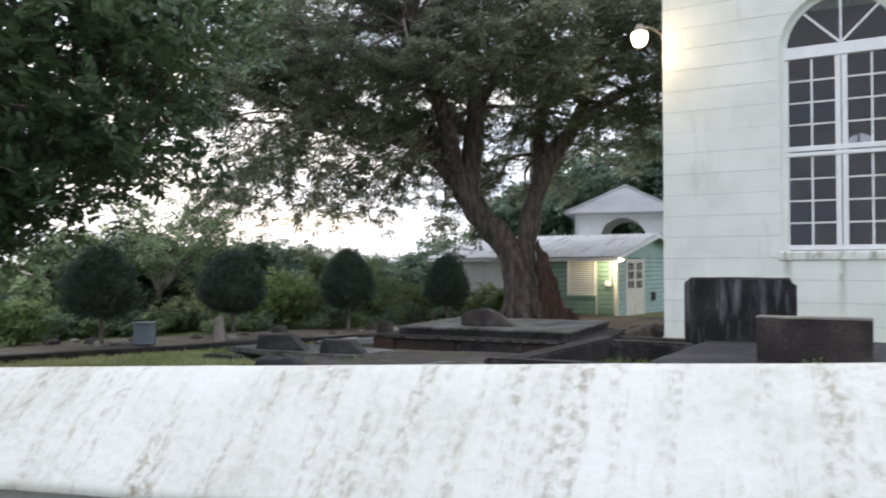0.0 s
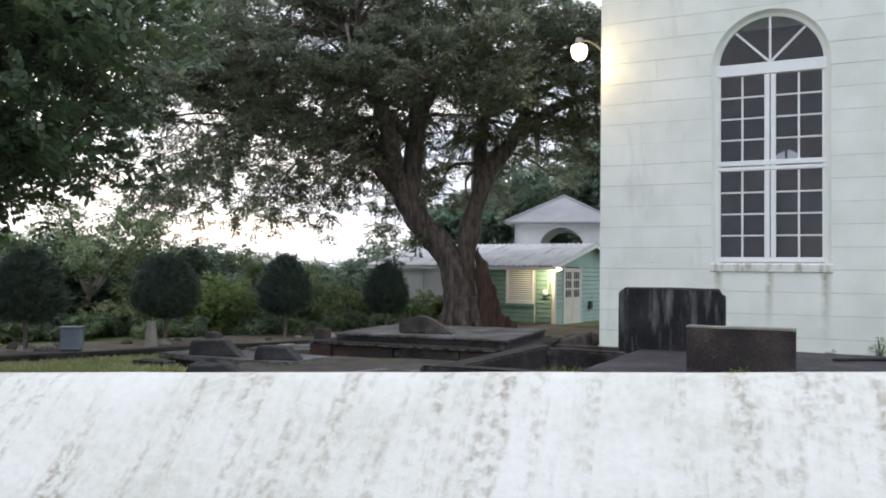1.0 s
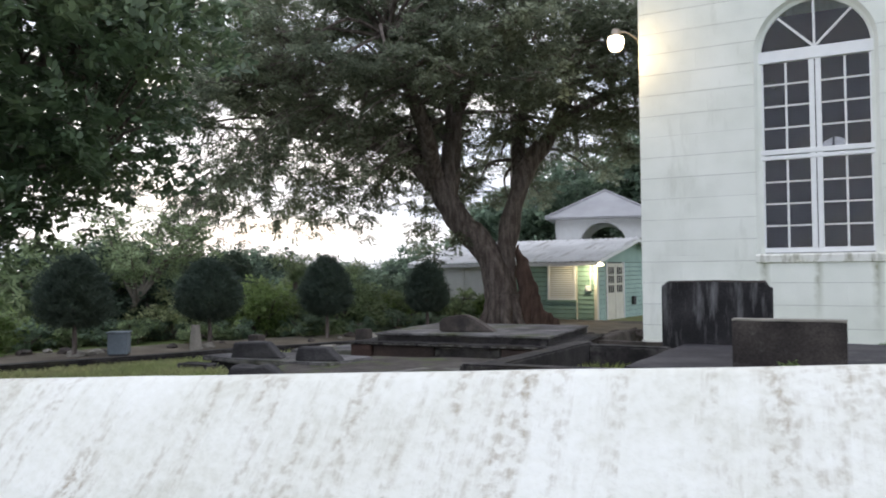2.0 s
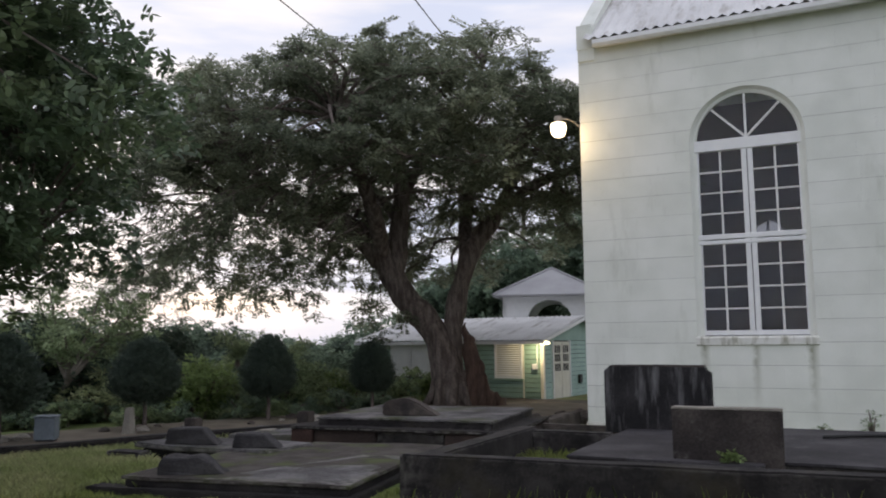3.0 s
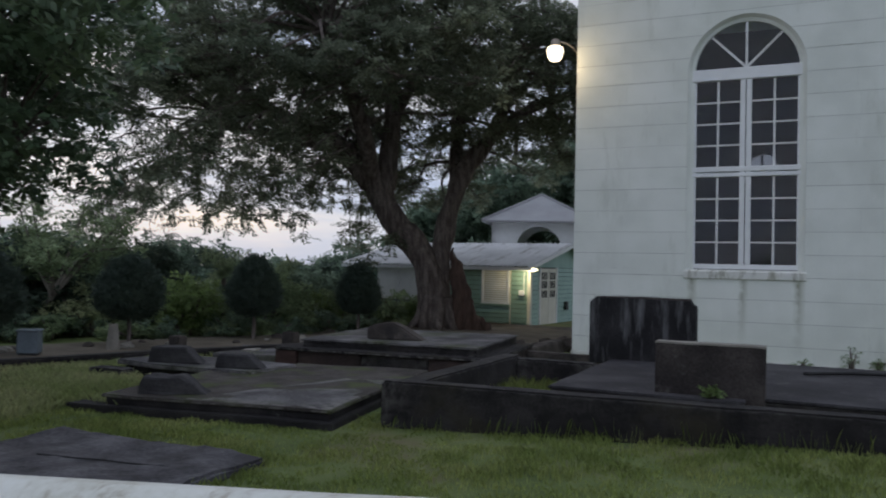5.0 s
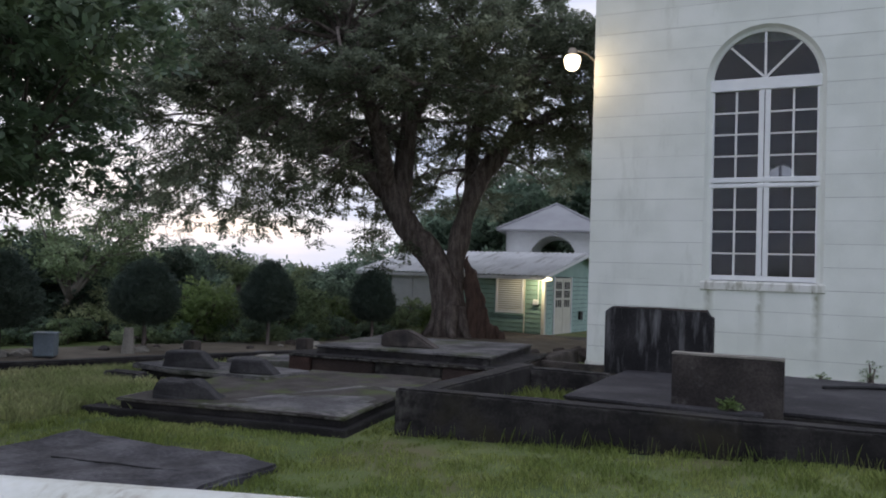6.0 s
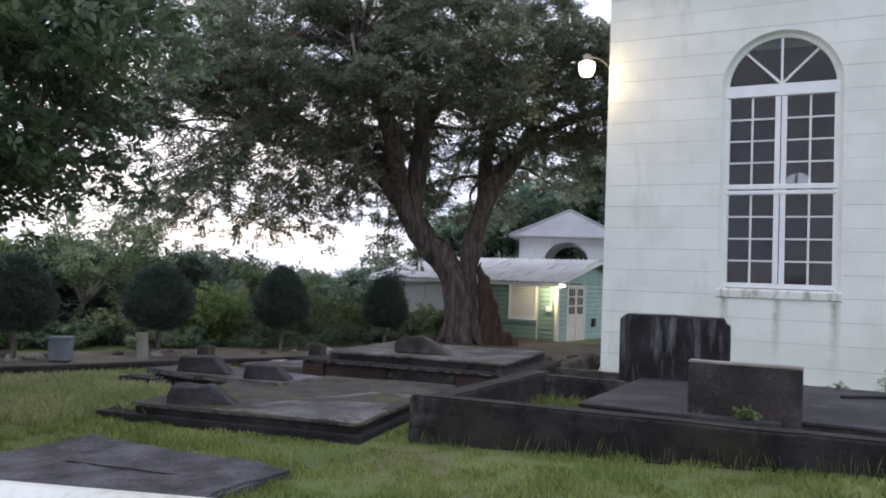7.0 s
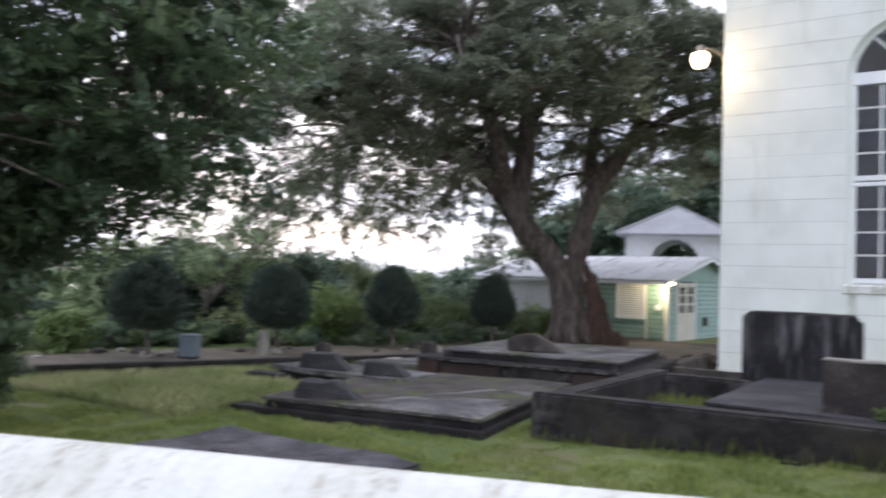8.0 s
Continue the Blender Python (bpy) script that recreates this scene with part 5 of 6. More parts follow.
        if u > -1.2 and d > 0.9:
            zbot = 4.3 if u < 1.6 else 5.2
        elif u > 0.2:
            zbot = 5.6
        if not zbot < z < ztop:
            continue
        # a thick shell on top; the hollow under it holds few leaves
        if ztop - z > 1.7 and rng.uniform() < 0.72:
            continue
        near = 1.05 if ztop - z < 1.7 else 1.6
        if any((u - p[0]) ** 2 + (d - p[1]) ** 2 + (1.45 * (z - p[2])) ** 2 < near for p in pads):
            continue
        pads.append((u, d, z))
    # the crown runs on at the side that meets the neighbouring tree
    extra = len(pads) + 6
    while len(pads) < extra:
        u, d, z = rng.uniform(-10.6, -6.8), rng.uniform(-3.5, 3.5), rng.uniform(6.6, 8.2)
        if ((u + 1.5) / 9.2) ** 2 + (d / 5.5) ** 2 < 1 and z < 7.6 + 0.5 * (u + 6.6):
            pads.append((u, d, z))
    centres, hearts = [], []
    for u, d, z in pads:
        heart = at(u, d, z)
        size = rng.uniform(0.65, 1.1)
        hearts.append(heart)
        for k in range(6):
            r, a = size * rng.uniform(0.05, 1) ** 0.5, rng.uniform(0, 6.283)
            centres.append((heart.x + r * math.cos(a), heart.y + r * math.sin(a), heart.z + 0.18 - 0.42 * (r / size) ** 2 + rng.normal(0, 0.08)))
    centres = np.array(centres)

    def nearest(c):
        dist = np.linalg.norm(nodes - np.array(c), axis=1) + 0.6 * np.maximum(0, nodes[:, 2] - c[2])
        return Vector(nodes[int(np.argmin(dist))])
    branches, twigs = bmesh.new(), bmesh.new()
    for i, heart in enumerate(hearts):
        n = nearest(tuple(heart))
        mid = n.lerp(heart, 0.5) + Vector((rnd.uniform(-0.35, 0.35), rnd.uniform(-0.35, 0.35), rnd.uniform(0.0, 0.5)))
        line = smooth_line([n, mid, heart - Vector((0, 0, 0.1))], 4)
        tube(branches, line, np.linspace(0.075, 0.02, len(line)), 5)
        for c in centres[6 * i:6 * i + 6]:
            tube(twigs, [heart - Vector((0, 0, 0.1)), heart.lerp(Vector(c), 0.5) + Vector((0, 0, 0.06)), Vector(c)], [0.018, 0.012, 0.006], 4)
    part("branch", branches, M_BARK, root)["kind"] = "stuff"
    part("twig", twigs, M_BARK, root)["kind"] = "stuff"
    tufts = np.concatenate([centres + rng.normal(0, 0.28, centres.shape) * np.array([1, 1, 0.45]) for k in range(2)])
    pts, head = rosettes(rng, tufts, 6, 0.03)
    leaf_object("crown", pts, M_LEAF, root, rng, pairs=8, length=0.42, leaf=0.12, width=0.4, droop=0.25, label="feathery dull green crown in drooping layers", heading=head, sway=0.35, ruffle=0.12)
    # drooping branchlets under the dome, leafy above and thin towards their tips
    bm = bmesh.new()
    ends = []
    count = 0
    while count < 115:
        u, d = rng.uniform(-10.0, -0.9), rng.uniform(-4.6, 4.6)
        if ((u + 1.5) / 8.7) ** 2 + (d / 5.6) ** 2 > 1 or noise.noise((u * 0.8, d * 0.8, 4.0)) < -0.12 or (u < -6.5 and rng.uniform() < 0.3) or (u > -2.6 and d < 0.6):
            continue
        count += 1
        start = at(u, d, rng.uniform(4.2, 6.4) - 0.12 * max(0, -u - 6))
        ln = rng.uniform(0.9, 1.9) + 0.7 * (rng.uniform() < 0.3)
        out = math.atan2(start.y, start.x) + rng.normal(0, 0.5)
        go = Vector((math.cos(out), math.sin(out), 0))
        line = smooth_line([start - go * 0.7 + Vector((0, 0, 0.35)), start, start + go * 0.45 * ln - Vector((0, 0, 0.45 * ln)), start + go * 0.6 * ln - Vector((0, 0, ln))], 4)
        tube(bm, line, np.linspace(0.022, 0.005, len(line)), 4)
        for p in line[3::2]:
            knot = Vector((p.x + rng.normal(0, 0.14), p.y + rng.normal(0, 0.14), p.z + rng.normal(0, 0.06)))
            tube(bm, [p, knot], [0.008, 0.005], 3)
            ends.append(tuple(knot))
    for u, d, z0, z1 in ((-2.3, -0.4, 5.0, 2.0), (-1.6, -0.6, 4.6, 2.6), (-2.9, -0.2, 5.0, 2.9)):
        p, q = at(u, d, z0), at(u + 0.25, d, z1)
        tube(bm, smooth_line([p, p.lerp(q, 0.5) + Vector((0.12, 0, 0)), q], 4), [0.012] * 9, 4)
        ends += [tuple(q), tuple(q + Vector((0.05, 0.1, 0.25))), tuple(q + Vector((-0.15, 0, 0.1)))]
    part("hanging_twig", bm, M_BARK, root)["kind"] = "stuff"
    pts, head = rosettes(rng, ends, 5, 0.03)
    leaf_object("drooping_sprays", pts, M_LEAF, root, rng, pairs=7, length=0.4, leaf=0.13, width=0.4, droop=0.55, heading=head, sway=0.35, ruffle=0.12)


LOW_BOUGH = (0.75, -0.5, 1.3)


def near_tree():
    rng = np.random.default_rng(4)
    rnd = random.Random(4)
    root = thing("broadleaf_tree", (-9.65, 4.2, -0.05), "dark broad-leaved tree overhanging the churchyard wall", "tree")
    bm = bmesh.new()
    tube(bm, smooth_line([(0, 0, -0.3), (0.05, 0.05, 0.8), (-0.05, 0.1, 1.8), (0.1, 0.2, 3.0), (0.1, 0.3, 4.6), (0.2, 0.4, 6.2)], 4), np.linspace(0.3, 0.08, 21), 12)
    part("trunk", bm, M_BARK, root, smooth=True)
    nodes = []
    for k in range(12):
        a = rnd.uniform(0, 6.28)
        z = rnd.uniform(1.9, 4.8)
        ln = rnd.uniform(1.8, 3.0)
        line = smooth_line([(0, 0.15, z), (ln * 0.5 * math.cos(a), ln * 0.5 * math.sin(a), z + 0.6), (ln * math.cos(a), ln * math.sin(a), z + 0.8)], 4)
        bm = bmesh.new()
        tube(bm, line, np.linspace(0.09, 0.02, len(line)), 7)
        nodes += line
        part("limb", bm, M_BARK, root, smooth=True)
    nodes = np.array([tuple(n) for n in nodes])
    centres = []
    while len(centres) < 430:
        p = rng.uniform(-1, 1, 3)
        if p @ p > 1 or (p @ p < 0.3 and rng.uniform() < 0.6):
            continue
        c = np.array([0.45, 0.3, 4.6]) + p * np.array([3.3, 3.3, 2.75])
        c[2] -= 0.75 * max(0, -(p[0] + p[1])) * (p[2] < 0.2)
        if noise.noise(tuple(c * 0.7)) < -0.3 or (c[2] > 5.2 and 0.415 * c[0] + 0.91 * c[1] > 1.9):
            continue
        centres.append(c)
    # boughs that hang on the side of the lawn
    for k in range(26):
        p = rng.normal(0, 1, 3)
        p *= rng.uniform(0.2, 1) / np.linalg.norm(p)
        centres.append(np.array((0.55, 0.5, 2.1)) + p * np.array([0.85, 0.85, 0.5]))
    # low boughs on the side of the road
    for k in range(70):
        p = rng.normal(0, 1, 3)
        p *= rng.uniform(0.2, 1) / np.linalg.norm(p)
        centres.append(np.array(LOW_BOUGH) + p * np.array([0.85, 0.85, 1.05]))
    centres = np.array(centres)
    bm = bmesh.new()
    for c in centres:
        n = Vector(nodes[int(np.argmin(np.linalg.norm(nodes - c, axis=1)))])
        cv = Vector(c)
        tube(bm, [n, n.lerp(cv, 0.5) + Vector((0, 0, 0.12)), cv], [0.03, 0.018, 0.008], 4)
    part("twig", bm, M_BARK, root)["kind"] = "stuff"
    leaf_object("crown", clumps(rng, centres, 30, 0.55, 0.7), M_BIGLEAF, root, rng, pairs=4, length=0.17, leaf=0.105, width=0.46, oval=True, droop=0.05, label="dense dark glossy foliage")
    return root


def topiary(x, y, w, h, clear):
    rng = np.random.default_rng(int(abs(x * 100)))
    z = ground_height(x, y)
    root = thing("clipped_tree", (x, y, z), "small clipped egg-shaped tree on a thin trunk", "tree", "clipped trees")
    bm = bmesh.new()
    tube(bm, [(0, 0, -0.2), (0.02, 0, clear * 0.6), (0, 0, clear + 0.4)], [0.05, 0.04, 0.03], 7)
    part("trunk", bm, M_BARK, root)
    n = 5200
    d = rng.normal(0, 1, (n, 3))
    d /= np.linalg.norm(d, axis=1)[:, None]
    r = rng.uniform(0.55, 1, n)[:, None] ** 0.4
    lump = np.array([1 + 0.10 * noise.noise(tuple(v * 2.2 + x)) for v in d])[:, None]
    hh = (h - clear) / 2 + 0.05
    taper = 1 - 0.36 * d[:, 2:3]
    p = d * r * lump * np.array([w / 2, w / 2, hh]) * np.concatenate([taper, taper, np.ones_like(taper)], 1) + np.array([0, 0, clear + hh])
    leaf_object("crown", p, M_TOPIARY, root, rng, pairs=4, length=0.13, leaf=0.045, width=0.4, droop=-0.6)


def bush(name, x, y, w, h, mat, label, category="bush", n=60, per=26, leaf=0.12, z=None, group="", trunks=3, base=0.15):
    """A loose shrub or small tree: several stems and clumps of leaves with an uneven outline."""
    rng = np.random.default_rng(int(abs(x * 37 + y * 91)) + 1)
    rnd = random.Random(int(abs(x * 37 + y * 91)) + 1)
    z = ground_height(x, y) if z is None else z
    root = thing(name, (x, y, z), label, category, group)
    centres = []
    while len(centres) < n:
        p = rng.uniform(-1, 1, 3)
        if p @ p > 1:
            continue
        c = np.array([p[0] * w / 2, p[1] * w / 2, h * (base + (1 - base) * (0.5 + 0.5 * p[2]))])
        c *= 1 + 0.25 * noise.noise((c[0] * 0.6 + x, c[1] * 0.6, c[2] * 0.6))
        centres.append(c)
    bm = bmesh.new()
    for k in range(trunks):
        a = rnd.uniform(0, 6.28)
        tube(bm, smooth_line([(0.1 * math.cos(a), 0.1 * math.sin(a), -0.3), (0.12 * w * math.cos(a), 0.12 * w * math.sin(a), h * 0.3), (0.25 * w * math.cos(a), 0.25 * w * math.sin(a), h * 0.75)], 3), np.linspace(0.03 * h ** 0.7, 0.01, 7), 6)
    for c in centres[::3]:
        tube(bm, [(0, 0, h * 0.2), (c[0] * 0.5, c[1] * 0.5, c[2] * 0.75), tuple(c)], [0.03, 0.02, 0.006], 3)
    part("stem", bm, M_BARK, root)["kind"] = "stuff"
    s = max(0.06, min(w, h) * 0.2) if h < 0.6 else max(0.3, min(w, h) * 0.2)
    leaf_object("foliage", clumps(rng, centres, per, s, 0.7), mat, root, rng, pairs=4, length=leaf * 1.8, leaf=leaf, width=0.5, droop=0.1)
    return root


def build_planting():
    big_tree()
    near_tree()
    for x, y, w, h, clear in ((-12.62, 8.95, 1.2, 1.7, 0.5), (-11.82, 11.4, 1.2, 1.66, 0.5), (-10.97, 14.1, 1.08, 1.72, 0.5), (-10.42, 17.6, 1.0, 1.66, 0.45)):
        topiary(x, y, w, h, clear)
    # young bright shrubs between the clipped trees
    bush("shrub", -13.0, 14.2, 1.8, 1.35, M_BRIGHTLEAF, "bright yellow-green young shrub behind the low wall", n=34, per=22, leaf=0.09, group="bright shrubs")
    bush("shrub", -12.2, 16.3, 1.8, 1.35, M_HEDGE, "small green shrub behind the low wall", n=34, per=22, leaf=0.09, group="bright shrubs")
    bush("shrub", -14.6, 8.6, 1.0, 0.8, M_BRIGHTLEAF, "bright yellow-green young shrub behind the low wall", n=22, per=20, leaf=0.1, group="bright shrubs")
    bush("shrub", -11.35, 20.9, 1.1, 1.15, M_HEDGE, "leafy shrub growing beside the big trunk", n=16, per=10, leaf=0.13)
    bush("shrub", -11.6, 23.6, 1.1, 0.7, M_BRIGHTLEAF, "low leafy plant at the foot of the house wall", n=24, per=18, leaf=0.12)
    # middle trees
    row = ((-18.6, 14.6, 3.8, 2.9), (-18.2, 17.0, 4.4, 2.3), (-17.6, 20.5, 4.0, 1.5), (-16.2, 23.5, 3.4, 1.7), (-24.0, 7.4, 4.5, 3.8), (-15.4, 20.0, 2.6, 1.5), (-17.6, 6.9, 2.4, 1.1), (-16.9, 12.6, 3.2, 2.3), (-17.6, 11.8, 3.0, 2.4))
    for i, (x, y, w, h) in enumerate(row):
        bush("small_tree", x, y, w, h, (M_FARLEAF, M_DARKWOODS, M_HEDGE)[i % 3], "leafy green small tree behind the clipped trees", "tree", 75, 12, 0.17, group="trees behind the graves")
    rng = random.Random(17)
    for i in range(16):
        t = i / 15
        x, y = -17.2 + 4.6 * t + rng.uniform(-0.5, 0.5), 8.0 + 13.5 * t + rng.uniform(-0.5, 0.5)
        bush("undergrowth_shrub", x, y, rng.uniform(1.6, 2.2), rng.uniform(0.9, 1.5) * (0.45 if 1 <= i <= 5 else 0.8), (M_FARLEAF, M_LIGHTHEDGE, M_HEDGE, M_BRIGHTLEAF, M_HEDGE)[i % 5], "low tangled shrub in the undergrowth", n=26, per=11, leaf=0.11, group="undergrowth shrubs", base=0.0)
    for i in range(15):
        t = i / 14
        x, y = -14.3 + 3.6 * t + rng.uniform(-0.35, 0.35), 9.6 + 9.2 * t + rng.uniform(-0.4, 0.4)
        if i < 5:
            x, y = x - 1.2, y + 0.5
        bush("ground_shrub", x, y, rng.uniform(0.9, 1.5), rng.uniform(0.35, 0.6), (M_FARLEAF, M_HEDGE)[i % 2], "low dark ground cover among the clipped trees", n=20, per=12, leaf=0.08, group="ground cover", base=0.0, trunks=2)
    # the far woods, whose skyline swells and dips
    rng = random.Random(8)
    for i in range(34):
        az = 22 + 50 * i / 33
        d = rng.uniform(36, 46)
        if 55 < az < 65 and i % 2:
            continue
        x, y = -d * math.sin(radians(az)), d * math.cos(radians(az))
        rise = np.interp(az, (22, 31, 33, 35.5, 38, 41, 43.5, 48, 52, 55, 60, 72), (1.6, 1.0, 0.3, 0.5, 0.0, 1.0, 1.7, 1.2, 1.7, 1.2, -0.6, 1.0))
        h = 1.55 + d * math.tan(radians(float(rise))) - ground_height(x, y) + rng.uniform(-0.35, 0.25)
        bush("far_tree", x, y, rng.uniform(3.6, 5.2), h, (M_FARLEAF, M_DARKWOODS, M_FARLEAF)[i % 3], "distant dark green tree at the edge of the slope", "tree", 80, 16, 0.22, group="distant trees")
    for x, y, h in ((-15.0, 17.9, 2.5), (-14.0, 18.9, 2.2), (-13.4, 17.4, 2.0)):
        root = thing("tufted_palm", (x, y, ground_height(x, y)), "small tufted palm with upright feathery fronds", "palm", "tufted palms")
        bm = bmesh.new()
        tube(bm, [(0, 0, -0.2), (0, 0, h * 0.55)], [0.09, 0.07], 7)
        part("trunk", bm, M_BARK, root)
        prng = np.random.default_rng(int(h * 100))
        pts = []
        for k in range(16):
            a = 2 * math.pi * k / 16 + prng.uniform(0, 0.3)
            reach, rise = prng.uniform(0.5, 0.9), prng.uniform(0.2, 0.75) * h * 0.5
            for j in range(14):
                t = j / 13
                pts.append((reach * t * math.cos(a), reach * t * math.sin(a), h * 0.55 + rise * (1.6 * t - 0.8 * t * t)))
        leaf_object("frond", pts, M_HEDGE, root, prng, pairs=2, length=0.12, leaf=0.22, width=0.16, droop=-0.2)
    # trees behind the house and tower
    for x, y, w, h in ((-8.5, 40.5, 8, 9.5), (-15.5, 42.5, 8, 8.0), (-6.2, 42, 5.5, 9), (-19.3, 41, 4.5, 5.5)):
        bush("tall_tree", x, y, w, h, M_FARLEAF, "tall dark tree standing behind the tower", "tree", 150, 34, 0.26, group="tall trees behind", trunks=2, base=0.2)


def blades(name, rng, x, y, h, lean, mat, label, width=0.006):
    n = len(x)
    z = np.array([ground_height(a, b) for a, b in zip(x, y)])
    az = rng.uniform(0, 2 * math.pi, n)
    la = rng.uniform(0, lean, n) * h
    p0 = np.stack([x, y, z], 1)
    sd = np.stack([np.cos(az + 1.57), np.sin(az + 1.57), np.zeros(n)], 1) * width
    tip = p0 + np.stack([np.cos(az) * la, np.sin(az) * la, h], 1)
    mid = p0 + np.stack([np.cos(az) * la * 0.3, np.sin(az) * la * 0.3, h * 0.55], 1)
    v = np.stack([p0 - sd, p0 + sd, mid + sd * 0.8, tip, mid - sd * 0.8], 1).reshape(-1, 3)
    me = bpy.data.meshes.new(name)
    me.vertices.add(len(v))
    me.vertices.foreach_set("co", v.ravel())
    me.loops.add(n * 5)
    me.loops.foreach_set("vertex_index", np.arange(n * 5))
    me.polygons.add(n)
    me.polygons.foreach_set("loop_start", np.arange(0, n * 5, 5))
    me.materials.append(mat)
    me.update(calc_edges=True)
    ob = new(name, me)
    tagged(ob, label, "grass", kind="stuff")


def build_grass():
    rng = np.random.default_rng(3)
    n = 170000
    x, y = rng.uniform(-12, 6, n), 2.0 + rng.uniform(0, 1, n) ** 1.0 * 6.2
    keep = ~((x > -6.4) & (x < -4.08) & (y > 3.3) & (y < 5.42)) & ~((x > -7.5) & (x < -4.3) & (y > 6.89 + 0.167 * (x + 4.4))) & ~((x > -3.98) & (y > 7.32 + 0.0787 * (x + 4)))
    keep &= 3.6 * (y - 4.5) - 8.4 * (x + 12.2) < -0.6
    x, y = x[keep], y[keep]
    dens = np.array([noise.noise((a * 0.8, b * 0.8, 0)) for a, b in zip(x, y)])
    tuft = np.array([noise.noise((a * 3.1, b * 3.1, 7)) for a, b in zip(x, y)])
    keep = (tuft > -0.12) | (rng.uniform(0, 1, len(x)) < 0.4)
    x, y, dens, tuft = x[keep], y[keep], dens[keep], tuft[keep]
    blades("lawn_grass", rng, x, y, rng.uniform(0.02, 0.06, len(x)) * (1 + 0.9 * dens + 0.9 * tuft), 0.8, M_BLADE, "short green mown grass between the graves", 0.0045)
    n = 85000
    x, y = rng.uniform(-12.5, -6.9, n), rng.uniform(5.6, 12, n)
    keep = ((x < -7.5) | (y > 6.6)) & ~((x > -8.7) & (y > 8.4))
    x, y = x[keep], y[keep]
    keep = ~((x > -9.3) & (x < -6.4) & (y > 8.6) & (y < 10.8))
    keep &= 3.6 * (y - 4.5) - 8.4 * (x + 12.2) < -0.6
    x, y = x[keep], y[keep]
    blades("dry_grass", rng, x, y, rng.uniform(0.05, 0.17, len(x)), 0.9, M_DRY, "longer pale dry grass beyond the graves", 0.005)
    # stalks along the kerb
    n = 620
    x = rng.uniform(-3.95, 4.0, n)
    y = 7.29 + 0.0787 * (x + 4) - np.abs(rng.normal(0, 0.07, n))
    blades("kerb_grass", rng, x, y, 0.03 + 0.2 * rng.uniform(0, 1, n) ** 3, 0.4, M_BLADE, "thin grass stalks along the kerb", 0.0012)
    n = 3000
    x, y = rng.uniform(-3.7, -2.6, n), rng.uniform(7.6, 10.7, n)
    blades("plot_grass", rng, x, y, rng.uniform(0.1, 0.24, n), 0.5, M_BLADE, "grass inside the kerbed plot", 0.006)


def build_extras():
    # far building down the slope
    root = thing("far_building", (-39.5, 23.0, ground_height(-39.5, 23.0)), "pale green building with light blue panels down the slope", "building", turn=58)
    part("wall", boxbm(-4, 4, 0, 5, -0.3, 2.6), M_PALEWALL, root)
    part("roof", boxbm(-4.3, 4.3, -0.4, 5.4, 2.6, 2.78, bevel=0.03), M_PALEWALL, root)
    for x in (-3.4, -1.1, 1.2):
        part("window", boxbm(x, x + 2.0, -0.05, 0.0, 0.5, 1.4, bevel=0.01), M_PALEBLUE, root, "light blue window panel")
    # pale bare-limbed tree among the small trees
    rnd = random.Random(21)
    rng = np.random.default_rng(21)
    root = thing("pale_tree", (-15.6, 12.4, ground_height(-15.6, 12.4)), "sparse small tree with pale crooked limbs", "tree")
    ends = []
    bm = bmesh.new()
    tube(bm, smooth_line([(0, 0, -0.2), (0.1, 0.05, 0.5), (0.35, 0.1, 1.0)], 4), np.linspace(0.09, 0.06, 9), 8)
    part("trunk", bm, M_PALEBARK, root, smooth=True)
    for k in range(9):
        a = rnd.uniform(0, 6.28)
        ln = rnd.uniform(0.7, 1.7)
        top = Vector((0.35 + ln * math.cos(a), 0.1 + ln * math.sin(a), rnd.uniform(1.9, 3.1)))
        mid = Vector((0.35 + 0.4 * ln * math.cos(a), 0.1 + 0.4 * ln * math.sin(a), 1.5 + rnd.uniform(-0.1, 0.4)))
        line = smooth_line([(0.33, 0.1, 0.95), mid, top], 4)
        bm = bmesh.new()
        tube(bm, line, np.linspace(0.06, 0.015, len(line)), 6)
        part("limb", bm, M_PALEBARK, root, smooth=True)
        ends += [tuple(p) for p in line[4:]]
    leaf_object("foliage", clumps(rng, ends, 16, 0.4, 0.6), M_HEDGE, root, rng, pairs=4, length=0.25, leaf=0.12, width=0.45, droop=0.1)
    # weeds at the foot of the church and by the low headstone
    for x, y, z, w, h, m in ((0.72, 15.25, 0.05, 0.34, 0.42, M_HEDGE), (1.15, 15.3, 0.05, 0.3, 0.28, M_HEDGE), (1.6, 15.2, 0.05, 0.5, 0.36, M_HEDGE), (2.2, 15.2, 0.05, 0.4, 0.3, M_HEDGE),
                             (-0.86, 8.74, 0.40, 0.09, 0.12, M_BRIGHTLEAF), (-0.05, 15.25, 0.05, 0.25, 0.16, M_HEDGE)):
        bush("weed", x, y, w, h, m, "small leafy weed growing by the masonry", "plant", 7, 5, 0.04, z=z, group="weeds", trunks=2)
    # tall strap-leaved plant by the kerb
    root = thing("strap_leaf_plant", (1.55, 9.2, 0.2), "tall yellow-green strap-leaved plant by the kerb", "plant")
    for k in range(7):
        a = 2 * math.pi * k / 7 + 0.4
        bm = bmesh.new()
        last = None
        for i in range(8):
            t = i / 7
            r, z = 0.55 * t, 0.9 * t - 0.35 * t * t
            wd = 0.035 * math.sin(math.pi * min(0.97, t * 0.9 + 0.1))
            c = Vector((r * math.cos(a), r * math.sin(a), z))
            sd = Vector((-math.sin(a), math.cos(a), 0)) * wd
            pr = (bm.verts.new(c - sd), bm.verts.new(c - Vector((0, 0, wd * 0.5))), bm.verts.new(c + sd))
            if last:
                bm.faces.new((last[0], pr[0], pr[1], last[1]))
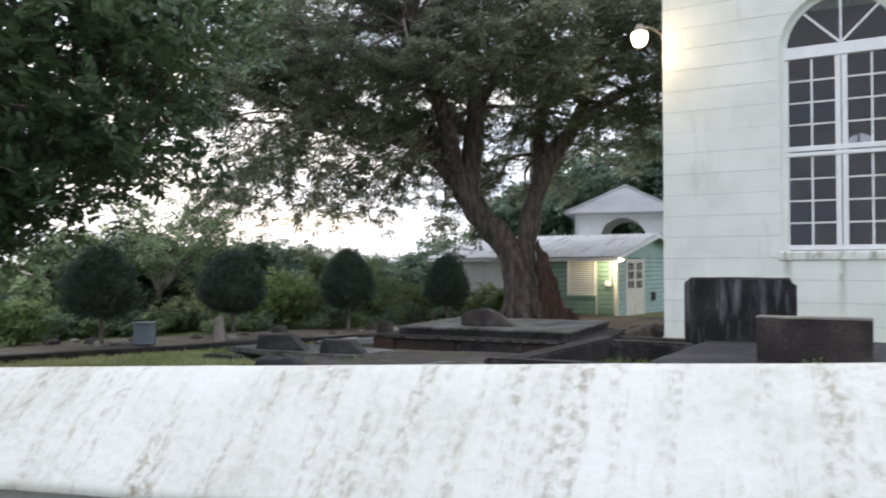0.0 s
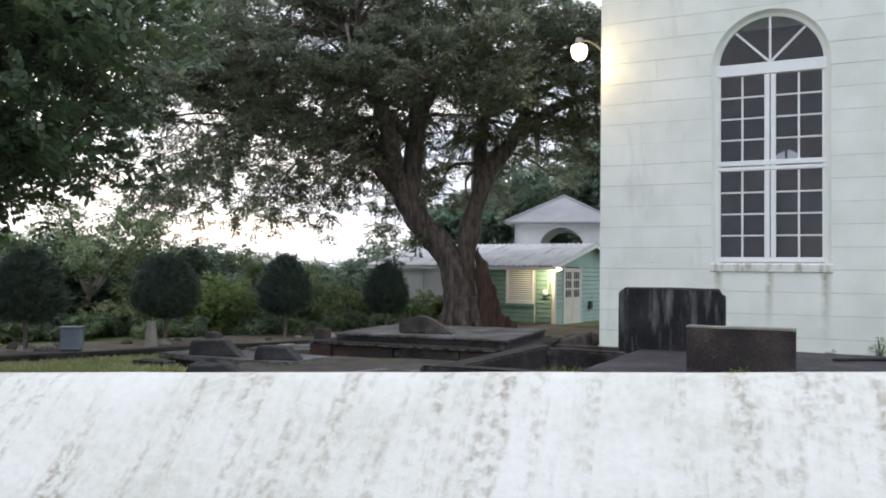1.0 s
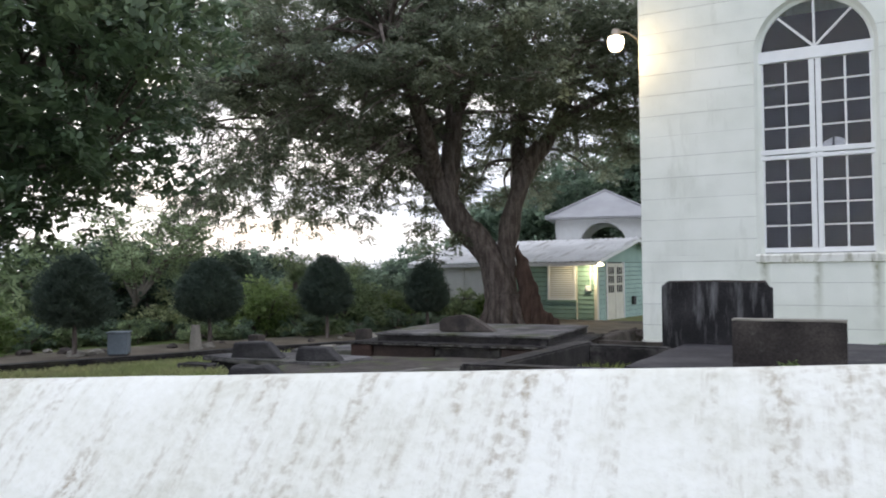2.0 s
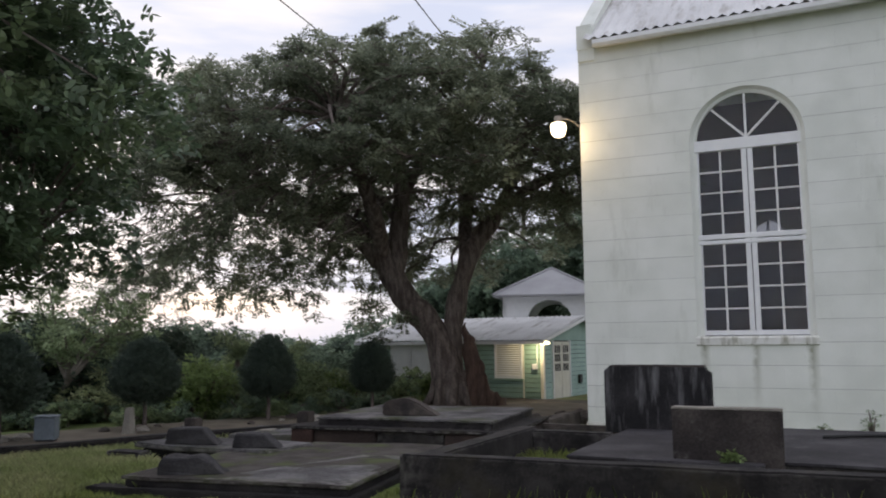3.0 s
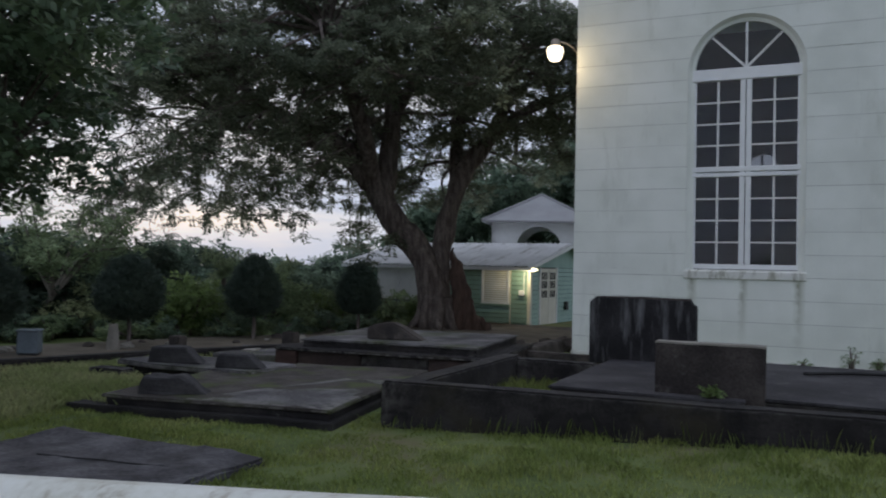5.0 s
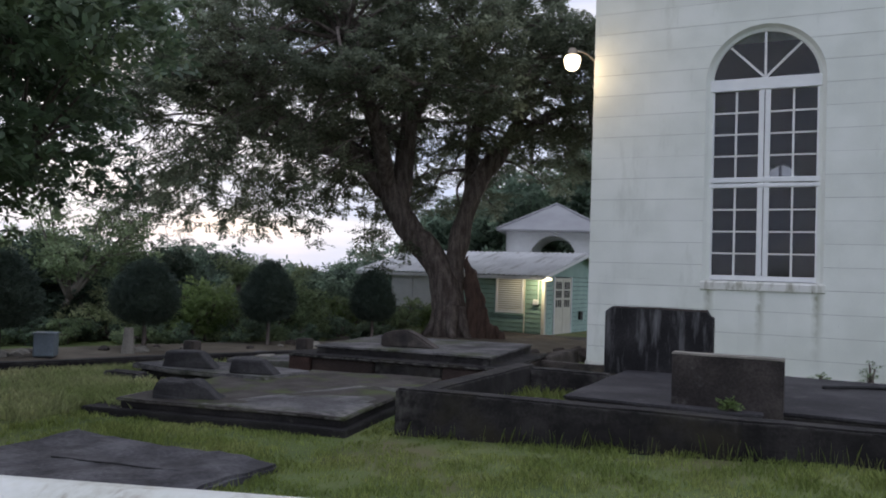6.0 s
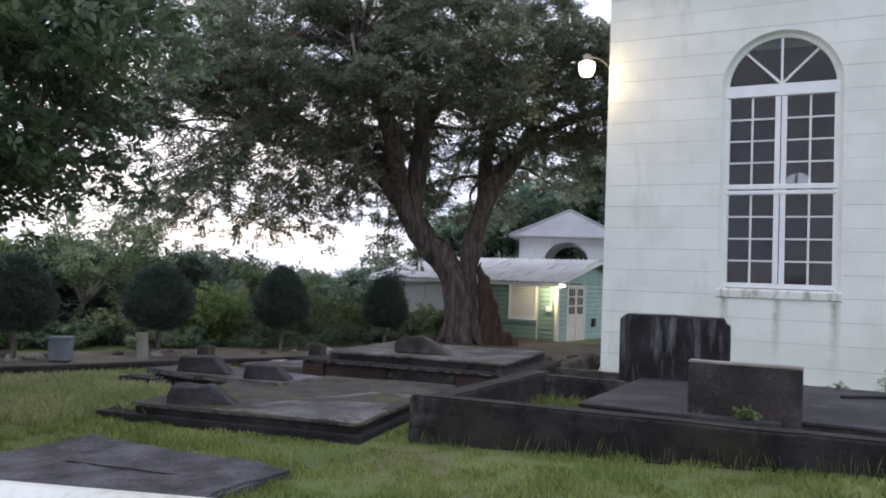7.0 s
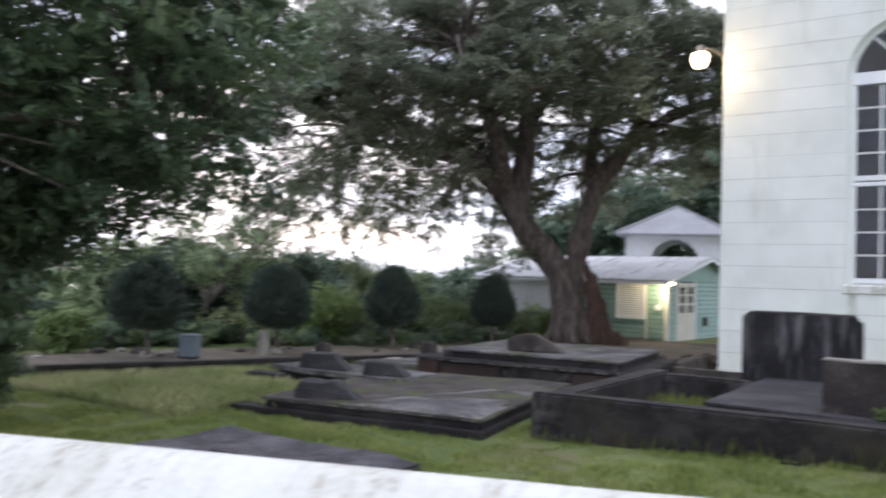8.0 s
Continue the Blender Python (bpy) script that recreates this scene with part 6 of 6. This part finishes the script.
                bm.faces.new((last[1], pr[1], pr[2], last[2]))
            last = pr
        part("leaf", bm, M_BRIGHTLEAF, root, smooth=True)
    # rubble by the church corner
    rnd = random.Random(3)
    for k in range(16):
        x, y = rnd.uniform(-6.2, -4.4), rnd.uniform(14.8, 18.6)
        sz = rnd.uniform(0.1, 0.28)
        g = thing("rubble_stone", (x, y, ground_height(x, y)), "rough dark loose stone near the church corner", "stone", "rubble stones", turn=rnd.uniform(0, 180))
        bm = bmesh.new()
        bmesh.ops.create_icosphere(bm, subdivisions=2, radius=sz)
        for v in bm.verts:
            v.co *= 1 + 0.45 * noise.noise(v.co / sz * 1.1 + Vector((k * 3, 0, 0)))
            v.co.z *= 0.7
        ob = part("stone", bm, M_BROWNSTONE, g)
        ob.location = (0, 0, sz * 0.3)
    for k in range(26):
        t = rnd.uniform(0.05, 0.95)
        x, y = -13.8 + 5.4 * t - 0.883 * rnd.uniform(0.5, 2.2), 5.0 + 10.2 * t + 0.468 * rnd.uniform(0.5, 2.2)
        sz = rnd.uniform(0.05, 0.16)
        g = thing("rubble_stone", (x, y, ground_height(x, y) + 0.04), "pale loose stone on the bare earth", "stone", "rubble stones on earth", turn=rnd.uniform(0, 180))
        bm = bmesh.new()
        bmesh.ops.create_icosphere(bm, subdivisions=2, radius=sz)
        for v in bm.verts:
            v.co *= 1 + 0.5 * noise.noise(v.co / sz * 1.1 + Vector((k * 5, 1, 0)))
            v.co.z *= 0.6
        ob = part("stone", bm, (M_STONEPOST, M_BROWNSTONE)[k % 2], g)
        ob.location = (0, 0, sz * 0.2)
    # low rough kerb behind the plot, towards the church corner
    g = thing("low_kerb", (-4.6, 13.6, 0), "low broken cement kerb by the church corner", "grave")
    part("kerb", worn(-1.2, 2.0, -0.12, 0.12, -0.2, 0.24, 0.02, 0.2, 0.02, 31), M_BROWNSTONE, g)
    part("kerb", worn(-0.1, 0.14, 0.12, 2.2, -0.2, 0.28, 0.02, 0.2, 0.02, 32), M_BROWNSTONE, g)
    # two overhead cables, each between a pole by the road and one beyond the big tree
    for x0, x1 in ((-12.73, -18.94), (-7.47, -15.0)):
        for x, y in ((x0, -6.0), (x1, 42.0)):
            z = ground_height(x, y)
            pole = thing("utility_pole", (x, y, z), "tall wooden utility pole carrying a cable", "pole", "utility poles")
            bm = bmesh.new()
            tube(bm, [(0, 0.12, -0.5), (0, 0.12, 13.7 - z)], [0.15, 0.1], 10)
            part("shaft", bm, M_BARK, pole, smooth=True)
            part("cross_arm", boxbm(-0.5, 0.5, -0.05, 0.05, 13.36 - z, 13.48 - z, bevel=0.01), M_BARK, pole)
        p, q = Vector((x0, -6.0, 13.5)), Vector((x1, 42.0, 13.5))
        bm = bmesh.new()
        tube(bm, [p.lerp(q, t / 14) for t in range(15)], [0.022] * 15, 5)
        ob = part("overhead_cable", bm, M_BLACK)
        tagged(ob, "thin black overhead cable above the churchyard", "cable", "overhead cables")


build_ground()
build_boundary_wall()
church = build_church()
build_wall_lamp()
build_graves()
build_house()
build_tower()
build_planting()
build_extras()
build_grass()
build_church_blocks(church)
